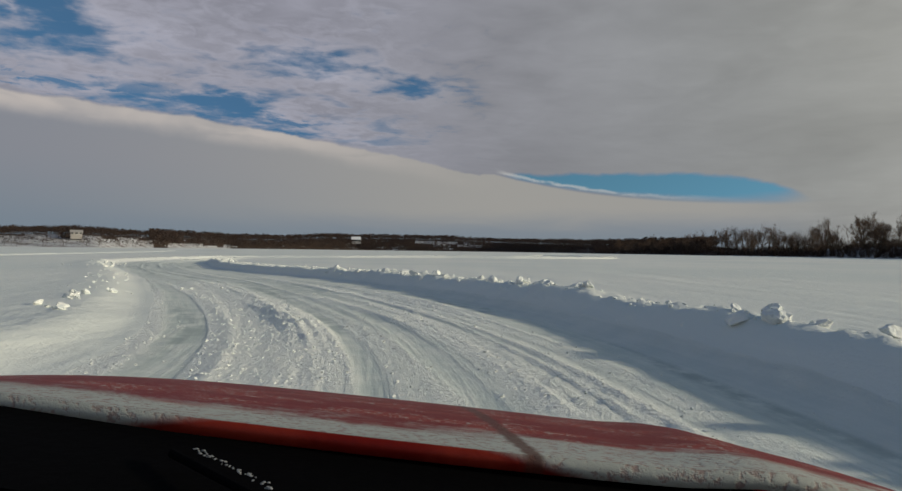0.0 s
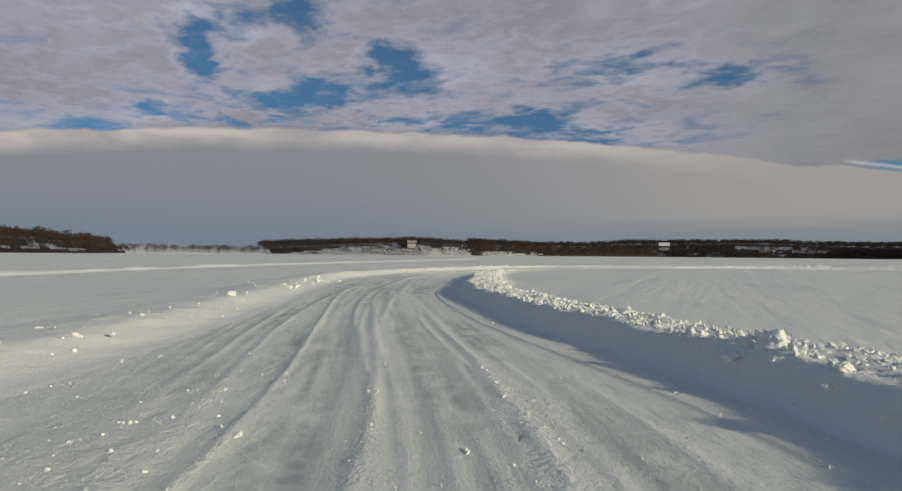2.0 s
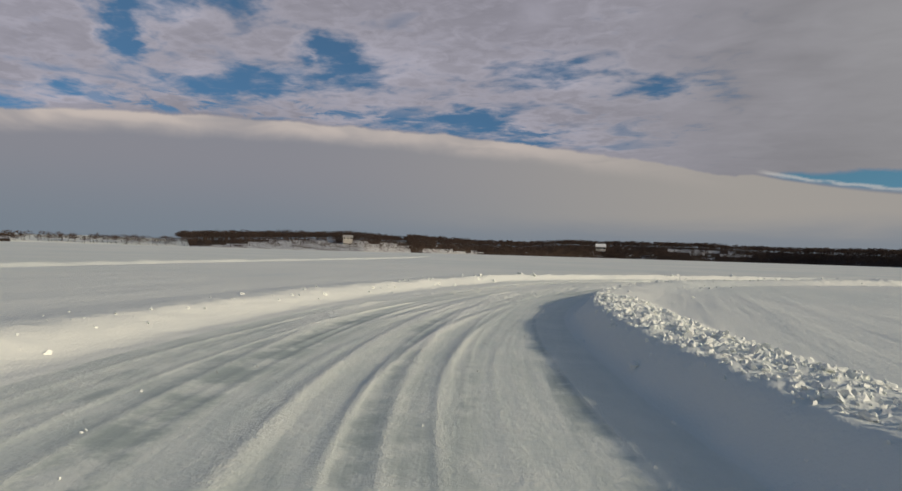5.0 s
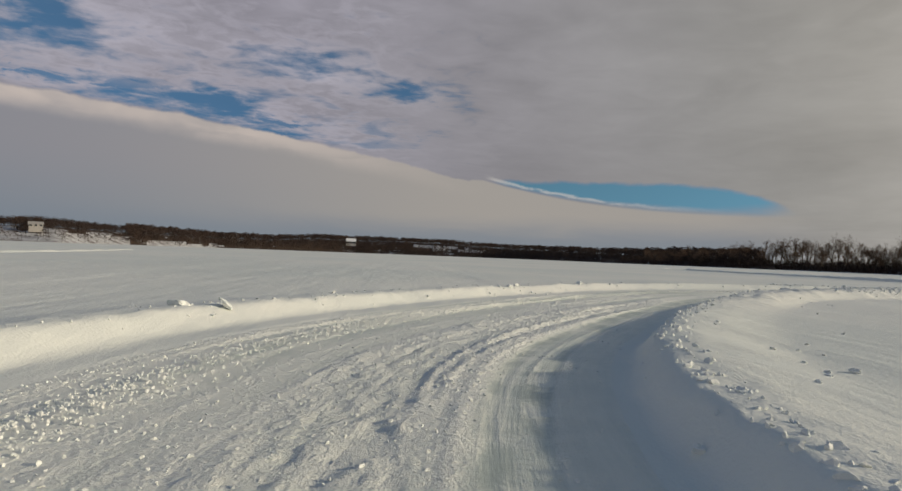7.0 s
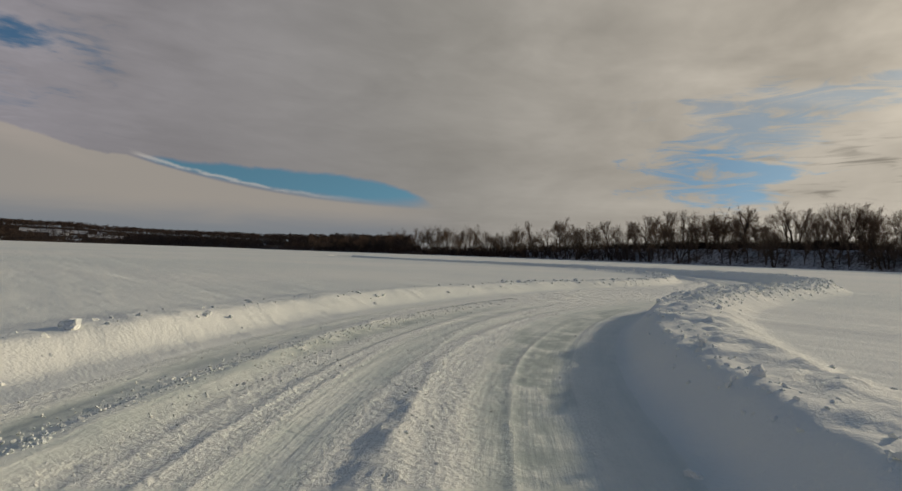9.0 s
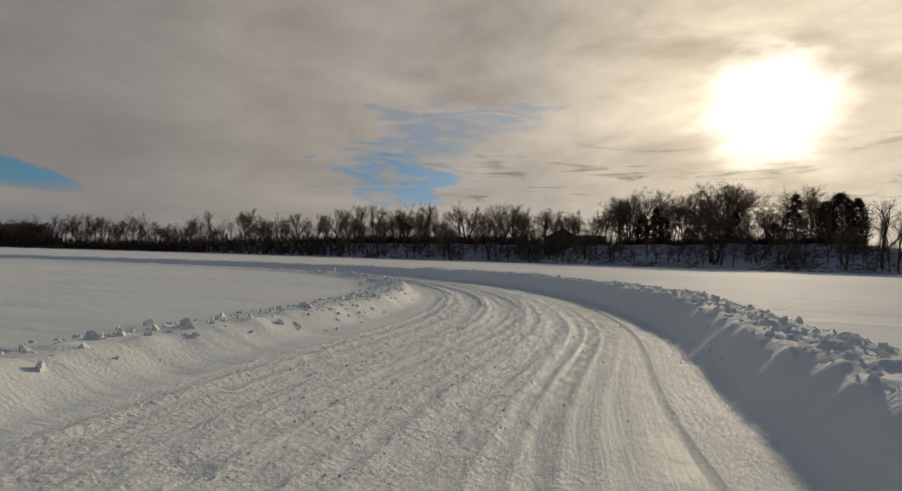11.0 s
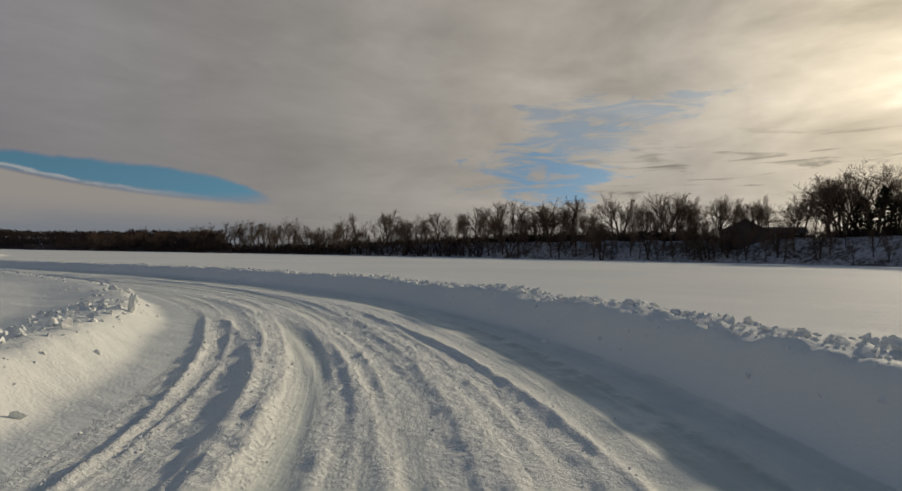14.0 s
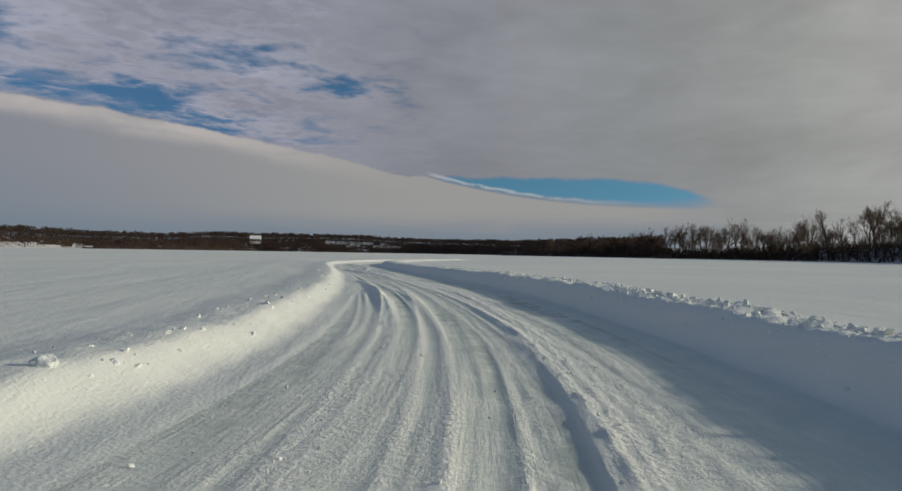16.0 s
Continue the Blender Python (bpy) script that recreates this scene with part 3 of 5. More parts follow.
def build_ground():
    u, s = U_RUN, S_RUN
    mid, right = track_frame(u)
    half, hl, hr = glide(TRACK_HALF, u), glide(LEFT_HIGH, u), glide(RIGHT_HIGH, u)
    n = len(u)
    flat = np.linspace(-1, 1, 131)
    bank = np.r_[np.linspace(-1.25, 1.7, 40)[1:], 2.3, 3.2, 4.6]
    cols = [("L", e) for e in bank[::-1]] + [("R0", f) for f in flat] + [("R", e) for e in bank]
    xs, zs, kinds = [], [], []
    half_right = half + glide(RIGHT_SHIFT, u)
    lane, lane_right = half - 1.25, half_right - 1.25
    crumb = []
    for kind, v in cols:
        if kind == "R0":
            d = (v + 1) / 2 * (lane + lane_right) - lane
            # grooves that wander along the track, with crumbled snow between them
            sway = 1.8 * (fbm(s * 0.045, s * 0 + 3.3, 5, 2) - 0.5)
            sway2 = 3.2 * (fbm(s * 0.03, s * 0 + 8.1, 9, 2) - 0.5)
            g1 = fbm((d + sway) * 1.1, s * 0.04, 11, 2)
            r1 = (1 - np.abs(2 * vnoise((d + sway2) * 1.15, s * 0.035, 15) - 1)) ** 5
            r2 = (1 - np.abs(2 * vnoise((d + sway) * 1.9 + 31, s * 0.05, 17) - 1)) ** 5
            r3 = (1 - np.abs(2 * vnoise((d + sway2) * 4.3 + 7, s * 0.09, 18) - 1)) ** 3
            groove = vnoise((d + sway) * 9.0, s * 0.15, 20) - 0.5
            worn = glide(RUTTED, u) * (0.7 + 0.6 * step(0.38, 0.6, fbm(s * 0.09, d * 0.35 + 20, 23, 2)))
            calm_right = 0.12 + 0.88 * step(0.1, 1.5, lane_right - d)
            worn = worn * calm_right
            torn = 0.75 + 0.5 * fbm(s * 4.0, d * 6.0, 21, 2, 0.6)
            ridge = np.clip(r1 + 0.8 * r2 + 0.35 * r3, 0, 1.2) * np.minimum(worn, 1.1)
            z = 0.03 * (g1 - 0.5) * (0.3 + 0.7 * worn) + (0.062 * r1 + 0.050 * r2 + 0.024 * r3) * torn * worn + 0.014 * groove * (0.25 + worn) - 0.012 * worn
            crumbs, own = cells(s * 7.5, d * 9.0, 66)
            crumbs2, own2 = cells(s * 3.8, d * 4.6, 68)
            rough_lane = step(0.46, 0.60, fbm((d + sway2) * 1.5, s * 0.06, 27, 2)) * (0.3 + 0.7 * worn)
            edge = d + 0.8 * sway + 0.5 * (fbm(s * 0.7, d * 0.9, 35, 3) - 0.5)
            churned = step(14.6, 15.6, u) * (1 - step(18.0, 19.5, u)) * step(1.3, 0.6, edge)
            smooth_side = step(14.6, 15.6, u) * (1 - step(18.0, 19.5, u)) * step(0.6, 1.3, edge)
            heap = step(8.6, 9.6, u) * (1 - step(12.3, 13.2, u)) * step(0.1, 0.5, edge) * step(1.9, 1.4, edge)
            churned = np.maximum(churned * 0.85, heap)
            rough_lane = np.maximum(rough_lane, churned) * (1 - 0.85 * smooth_side)
            z = z * (1 - 0.6 * smooth_side) + churned * (0.03 * (fbm(d * 2.6, s * 0.5, 37, 3, 0.6) - 0.5) + 0.045 * (fbm(d * 8.0, s * 5.0, 39, 3, 0.6) - 0.5))
            spill = step(9.2, 9.9, u) * (1 - step(14.2, 15.2, u))
            z = z + spill * 0.075 * np.exp(-((d + half - 2.25 + 0.25 * (fbm(s * 0.4, s * 0, 36, 2) - 0.5)) / 0.22) ** 2) * (0.6 + 0.8 * fbm(s * 2.0, d * 3.0, 38, 3))
            broken = fbm(d * 9.0, s * 7.0, 19, 3, 0.65)
            z = z + 0.022 * (broken - 0.5) * (0.12 + rough_lane + 0.5 * ridge)
            z = z + rough_lane * (np.sqrt(np.clip(0.14 - crumbs ** 2, 0, 1)) * own * 0.055 + np.sqrt(np.clip(0.14 - crumbs2 ** 2, 0, 1)) * own2 * 0.02)
            calm = 1 - 0.75 * step(0.56, 0.68, fbm(s * 0.05 + 5, d * 0.4, 31, 2))
            calm = np.maximum(calm, churned)
            z = z * calm * (1 - 0.5 * step(0.86, 1.0, np.abs(v)))
            z = z - 0.015
            crumb.append(np.clip(0.85 * ridge + 0.4 * rough_lane * worn, 0, 1))
        else:
            side = -1 if kind == "L" else 1
            d = side * ((half_right if side > 0 else half) + v)
            crumb.append(np.full(n, 0.35))
            z = bank_profile(np.full(n, v), hl if side < 0 else hr, s, side, steep_right(u) if side > 0 else steep_left(u))
            if v > 1.75:
                z = np.full(n, FIELD) + 0.05 * (fbm(s * 0.2, d * 0.2, 33, 3) - 0.5) * (v < 4.5)
        if kind == "R" and v == bank[-1] or kind == "L" and v == bank[-1]:
            z = np.full(n, FIELD)
        xs.append(d)
        zs.append(z)
    d, z = np.array(xs).T, np.array(zs).T
    m = d.shape[1]
    fade = np.minimum(1, np.minimum(np.arange(n), np.arange(n)[::-1]) / 12.0)
    z = FIELD + (z - FIELD) * np.maximum(fade, 0)[:, None]
    verts = np.concatenate([mid[:, None, :] + right[:, None, :] * d[:, :, None], z[:, :, None]], -1).reshape(-1, 3)
    grid = np.arange(n * m).reshape(n, m)
    quads = np.stack([grid[:-1, :-1], grid[:-1, 1:], grid[1:, 1:], grid[1:, :-1]], -1).reshape(-1, 4)
    lane_col = np.array([c[0] == "R0" or c[0] == "R" and c[1] < -0.62 for c in cols])
    is_lane = np.tile(lane_col[:-1] & lane_col[1:], n - 1).astype(int)
    # the rest of the lake, fitted round the ploughed strip and out to the horizon
    rim = np.r_[grid[0, :], grid[1:, -1], grid[-1, -2::-1], grid[-2:0:-1, 0]]
    rim2 = [Vector(v[:2]) for v in verts[rim]]
    outer = [Vector((10 + r * math.cos(a), 60 + r * math.sin(a))) for r in (130, 200, 330, 700, 3600) for a in np.linspace(0, 2 * math.pi, 49)[:-1]]
    k = len(rim2)
    edges = [(i, (i + 1) % k) for i in range(k)]
    from mathutils.geometry import delaunay_2d_cdt
    pts, _, tris, where, _, _ = delaunay_2d_cdt(rim2 + outer, edges, [list(range(k))], 0, 1e-5)
    loop = np.array([tuple(v) for v in rim2])

    def inside(px, py):
        x0, y0 = loop[:, 0], loop[:, 1]
        x1, y1 = np.roll(x0, -1), np.roll(y0, -1)
        hit = (y0 > py) != (y1 > py)
        return (hit & (px < (x1 - x0) * (py - y0) / np.where(y1 == y0, 1e-9, y1 - y0) + x0)).sum() % 2 == 1

    index, extra = [], []
    for i, (p, o) in enumerate(zip(pts, where)):
        if o and o[0] < k:
            index.append(int(rim[o[0]]))
        else:
            index.append(len(verts) + len(extra))
            extra.append((p[0], p[1], FIELD))
    far_faces = []
    for f in tris:
        cx, cy = sum(pts[i][0] for i in f) / 3, sum(pts[i][1] for i in f) / 3
        if not inside(cx, cy):
            far_faces.append([index[i] for i in f])
    everything = np.concatenate([verts, np.array(extra)])
    faces = quads.tolist() + far_faces
    me = mesh_of("ground", everything, faces, [SNOW, PACKED], is_lane.tolist() + [0] * len(far_faces), True)
    lane_at = np.zeros((len(everything), 3))
    lane_at[:n * m, 0] = np.repeat(s, m)
    lane_at[:n * m, 1] = d.ravel()
    lane_at[:n * m, 2] = np.repeat(glide(RUTTED, u), m)
    me.attributes.new("lane", "FLOAT_VECTOR", "POINT").data.foreach_set("vector", lane_at.ravel())
    loose = np.zeros(len(everything))
    loose[:n * m] = np.array(crumb).T.ravel()
    me.attributes.new("crumb", "FLOAT", "POINT").data.foreach_set("value", loose)
    ob = new("ground", me)
    tagged(ob, "snow-covered frozen lake with a rutted ploughed ice track", "ground", kind="structure")
    near = (np.repeat(u, m) > 0.9) & (np.repeat(u, m) < 26) & np.tile(lane_col, n)
    return verts, np.where(near, loose[:n * m], 0.0), np.repeat(u, m)


GROUND_AT, GROUND_LOOSE, GROUND_STATION = build_ground()

# ---------------------------------------------------------------- shores and hills


def table(pairs, a):
    xs, ys = zip(*pairs)
    return np.interp(a, xs, ys)


HOME = (-5.0, 45.0)                     # from where the far shore's bearings count
FAR_DIST = [(-240, 330), (-120, 330), (-95, 320), (-80, 320), (-63, 310), (-59, 430), (-48, 430), (-45, 410), (-30, 440), (-18, 780), (-5, 1000), (10, 1000), (20, 780), (27, 520), (34, 420)]
FAR_TOP = [(-240, 9), (-120, 10), (-95, 10), (-80, 11.5), (-75, 13), (-71, 13.7), (-66, 11.6), (-63, 9.6), (-60, 9.8), (-54, 10.2), (-47, 10.0), (-44, 10.6), (-35, 14.3), (-26.5, 16.5), (-21, 19), (-12.5, 21), (-8, 29.5), (4, 31.5), (8, 27), (20, 17.5), (27, 12.6), (34, 12)]
EAST = (2.5, 82.0)                      # from where the eastern shore's bearings count
EAST_DIST = [(20, 520), (27, 470), (42, 365), (55, 285), (68, 235), (80, 210), (90, 190), (100, 172), (115, 160), (130, 170), (150, 200)]
EAST_RISE = [(20, 3.5), (42, 4.0), (52, 6.0), (60, 7.0), (104, 7.6), (112, 6.6), (125, 5.6), (150, 5)]
EAST_TOP = [(20, 0.8), (27, 0.9), (32.5, 1.35), (42, 2.7), (46.5, 2.7), (50.5, 3.5), (54, 3.3), (60.5, 4.5), (68, 5.4), (71.6, 4.9), (76.6, 5.5), (80, 4.6), (83.5, 4.3), (86.2, 5.2), (89.6, 6.9), (93, 5.6), (96.6, 7.7), (99.7, 5.2), (103, 6.6), (107, 6.4), (110.4, 6.3), (114, 4.9), (122, 4.6), (140, 4.5)]


def far_ground(az, back):
    """Height of the far hillside at a bearing, so many metres behind its shore."""
    top = table(FAR_TOP, az)
    top = np.maximum(top - 5.0 - 0.2 * np.maximum(top - 14, 0), 0.8)
    lumps = 0.88 + 0.24 * fbm(az * 0.35, back * 0.02, 70, 3)
    return FIELD + top * lumps * step(0, 75, back) ** 0.8 * (1 - 0.6 * step(240, 420, back)) + 0.5 * step(0, 5, back)


def east_ground(az, back):
    rise = table(EAST_RISE, az)
    return FIELD + rise * step(0, 17, back) * (0.92 + 0.16 * fbm(az * 0.6, back * 0.05, 74, 3)) + 0.25 * step(0, 1.2, back)


def polar_sheet(name, centre, dist, ground, bearings, backs, mats, pick, label):
    az, back = np.meshgrid(bearings, backs, indexing="ij")
    edge = table(dist, az)
    wave = 5.0 * (fbm(az * 0.5, az * 0, 77, 3) - 0.5)
    r = edge + wave + back
    x, y = centre[0] + r * np.sin(np.radians(az)), centre[1] + r * np.cos(np.radians(az))
    z = ground(az, back)
    z[:, 0] = FIELD - 0.3
    n, m = az.shape
    grid = np.arange(n * m).reshape(n, m)
    quads = np.stack([grid[:-1, :-1], grid[1:, :-1], grid[1:, 1:], grid[:-1, 1:]], -1).reshape(-1, 4)
    fa, fb = az[:-1, :-1].ravel(), back[:-1, :-1].ravel()
    me = mesh_of(name, np.stack([x, y, z], -1).reshape(-1, 3), quads.tolist(), mats, pick(fa, fb).astype(int).tolist(), True)
    return tagged(new(name, me), label, "hill", kind="structure")


def snowy_far(a, b):
    """Where the far shore is open and white."""
    w = fbm(a * 0.8, b * 0.05, 79, 3)
    a = a + 3 * (w - 0.5)
    return ((a > -60) & (a < -47)) | ((a > -46) & (a < -25) & (b < 90 * w * np.clip((a + 46) / 7, 0, 1))) | ((a > -79) & (a < -64) & (b > 30 * w) & (b < 60 * w)) | ((a > -24) & (a < -18) & (b < 40 * w)) | ((a > 1) & (a < 8) & (b > 16 + 20 * w) & (b < 80 * w))


polar_sheet("hillside_far", HOME, FAR_DIST, far_ground, np.linspace(-240, 34, 420), np.array([0, 2, 5, 10, 18, 28, 40, 55, 75, 100, 130, 180, 240, 330, 420]),
            [HILL, BLUFF, SNOW], lambda a, b: np.where((a > -60) & (a < -47), 2, snowy_far(a, b)),
            "low wooded hills with snow patches round the frozen lake")
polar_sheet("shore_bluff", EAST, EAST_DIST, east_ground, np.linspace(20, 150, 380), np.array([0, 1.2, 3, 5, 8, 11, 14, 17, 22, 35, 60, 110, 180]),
            [BRUSHY_SHADED, HILL], lambda a, b: (a < 47) & (b > 1), "snowy shore slope under bare trees")

# ---------------------------------------------------------------- trees


def tube(verts, faces, points, radii, sides):
    base = len(verts)
    for k, (p, r) in enumerate(zip(points, radii)):
        way = (points[min(k + 1, len(points) - 1)] - points[max(k - 1, 0)]).normalized()
        a = way.orthogonal().normalized()
        b = way.cross(a)
        for s in range(sides):
            t = 2 * math.pi * s / sides
            verts.append(p + (a * math.cos(t) + b * math.sin(t)) * r)
    for k in range(len(points) - 1):
        for s in range(sides):
            i, j = base + k * sides + s, base + k * sides + (s + 1) % sides
            faces.append((i, j, j + sides, i + sides))


def sliver(verts, faces, p, q, width, rng):
    way = (q - p)
    side = way.cross(Vector((rng.uniform(-1, 1), rng.uniform(-1, 1), rng.uniform(-1, 1)))).normalized() * width
    k = len(verts)
    verts.extend((p - side, p + side, q))
    faces.append((k, k + 1, k + 2))


def bent(p, way, length, parts, wander, lift, rng):
    points = [p.copy()]
    for _ in range(parts):
        way = (way + Vector((rng.gauss(0, wander), rng.gauss(0, wander), rng.gauss(0, wander) + lift))).normalized()
        p = p + way * (length / parts)
        points.append(p.copy())
    return points, way


def side_way(way, spread, rng):
    a = way.orthogonal().normalized()
    a = Matrix.Rotation(rng.uniform(0, 2 * math.pi), 3, way) @ a
    return (way * math.cos(spread) + a * math.sin(spread)).normalized()


def bare_tree(seed, spread=0.5, low=0.3, stems=1, forks=3, rise=0.06):
    """Meshes of trunk with limbs, and of the twigs, for a leafless tree about ten metres high."""
    rng = random.Random(seed)
    tv, tf, cv, cf = [], [], [], []

    def grow(p, way, length, radius, level):
        points, end = bent(p, way, length, 3 if level < 3 else 2, 0.10 + 0.03 * level, rise, rng)
        if level <= 2:
            tube(tv, tf, points, [radius * (1 - 0.3 * k / (len(points) - 1)) for k in range(len(points))], 6 - level)
        elif level == 3:
            tube(cv, cf, points, [radius * (1 - 0.35 * k / (len(points) - 1)) for k in range(len(points))], 3)
        else:
            sliver(cv, cf, points[0], points[-1], radius, rng)
        if level == 5:
            for _ in range(6):
                m = points[0].lerp(points[-1], rng.uniform(0.1, 0.95))
                sliver(cv, cf, m, m + side_way(end, rng.uniform(0.4, 1.0), rng) * rng.uniform(0.35, 0.8), 0.0105, rng)
            return
        count = forks if level < 3 else 3
        for k in range(count):
            t = 1.0 if k == 0 else rng.uniform(0.45, 1.0)
            i = min(int(t * (len(points) - 1)), len(points) - 2)
            o = points[i].lerp(points[i + 1], t * (len(points) - 1) - i)
            angle = spread * (rng.uniform(0.3, 0.6) if k == 0 else rng.uniform(0.8, 1.4))
            grow(o, side_way(end, angle, rng), length * rng.uniform(0.66, 0.86), max(radius * (0.72 if k == 0 else 0.57), 0.017), level + 1)

    for stem in range(stems):
        foot = Vector((rng.gauss(0, 0.3), rng.gauss(0, 0.3), -0.5)) if stems > 1 else Vector((0, 0, -0.5))
        lean = Vector((rng.gauss(0, 0.06 + 0.08 * (stems - 1)), rng.gauss(0, 0.06 + 0.08 * (stems - 1)), 1)).normalized()
        grow(foot, lean, 10.0 * low + 0.5, 0.27 / stems ** 0.4, 0)
    top = max(v.z for v in cv) / 10.0
    for v in tv + cv:
        v /= top
    return mesh_of("trunk", tv, tf, BARK, None, True), mesh_of("crown", cv, cf, TWIG)


def conifer(seed, wide=2.0, ragged=0.35):
    rng = random.Random(seed)
    tv, tf, cv, cf = [], [], [], []
    trunk, _ = bent(Vector((0, 0, -0.5)), Vector((0, 0, 1)), 10.3, 5, 0.02, 0.02, rng)
    tube(tv, tf, trunk, [0.22, 0.19, 0.15, 0.11, 0.07, 0.02], 6)
    for k in range(120):
        t = (k + rng.random()) / 120
        z = 1.2 + t * 8.5
        reach = wide * (1 - t) ** 0.75 * rng.uniform(1 - ragged, 1.1) + 0.2
        a = rng.uniform(0, 2 * math.pi)
        p = Vector((0, 0, z))
        d = Vector((math.cos(a), math.sin(a), rng.uniform(-0.25, 0.2)))
        tip = p + d * reach
        tube(tv, tf, [p, tip], [0.035, 0.01], 3)
        for e in range(40):
            o = p.lerp(tip, rng.uniform(0.15, 1.0))
            end = o + Vector((rng.gauss(0, 0.22), rng.gauss(0, 0.22), rng.gauss(-0.06, 0.16))) + d * 0.22
            sliver(cv, cf, o, end, 0.085, rng)
    return mesh_of("trunk", tv, tf, BARK, None, True), mesh_of("crown", cv, cf, NEEDLE)


def cedar(seed, wide=2.2):
    """A dense, rounded evergreen, leafy to the ground."""
    rng = random.Random(seed)
    tv, tf, cv, cf = [], [], [], []
    trunk, _ = bent(Vector((0, 0, -0.5)), Vector((0, 0, 1)), 9.0, 5, 0.03, 0.02, rng)
    tube(tv, tf, trunk, [0.25, 0.2, 0.16, 0.12, 0.08, 0.03], 6)
    for _ in range(4600):
        t = rng.random()
        a = rng.uniform(0, 2 * math.pi)
        spot = Vector((math.cos(a), math.sin(a), t * 3.0 + seed))
        lump = 0.82 + 0.5 * noise.noise(spot * 1.3) + 0.45 * noise.noise(spot * 3.7)
        reach = wide * math.sin(math.pi * (0.28 + 0.72 * t) ** 0.9) ** 0.6 * lump
        out = reach * (rng.uniform(0.3, 1.0) ** 0.7 + max(0.0, rng.gauss(0.0, 0.12)))
        o = Vector((math.cos(a) * out, math.sin(a) * out, 0.3 + 9.3 * t))
        end = o + Vector((math.cos(a) * 0.3 + rng.gauss(0, 0.3), math.sin(a) * 0.3 + rng.gauss(0, 0.3), rng.gauss(0.25, 0.35)))
        sliver(cv, cf, o, end, rng.uniform(0.04, 0.10), rng)
    return mesh_of("trunk", tv, tf, BARK, None, True), mesh_of("crown", cv, cf, CEDAR)


BARE = [bare_tree(11, 0.55, 0.26, 1, 4), bare_tree(12, 0.42, 0.34, 1, 3), bare_tree(13, 0.62, 0.28, 1, 4), bare_tree(14, 0.40, 0.30, 2, 3),
        bare_tree(15, 0.48, 0.22, 3, 3), bare_tree(16, 0.34, 0.38, 1, 3), bare_tree(17, 0.5, 0.2, 3, 3)]
PINE = [conifer(21, 2.0), conifer(22, 2.7, 0.5), cedar(23, 2.6), cedar(24, 3.2)]


def plant(meshes, az, back, height, fat, label, category="tree", centre=EAST, dist=EAST_DIST, ground=east_ground, turn=0.0, group="trees along the shore"):
    wave = 5.0 * (fbm(np.array([az * 0.5]), np.array([0.0]), 77, 3)[0] - 0.5)
    r = table(dist, az) + wave + back
    z = float(ground(np.array([az]), np.array([back]))[0])
    tree = new("tree")
    child("trunk", meshes[0], tree)
    child("crown", meshes[1], tree)
    s = height / 10
    tree.matrix_world = Matrix.LocRotScale((centre[0] + r * math.sin(radians(az)), centre[1] + r * math.cos(radians(az)), z), Euler((0, 0, turn)), (s * fat, s * fat, s))
    return tagged(tree, label, category, group)


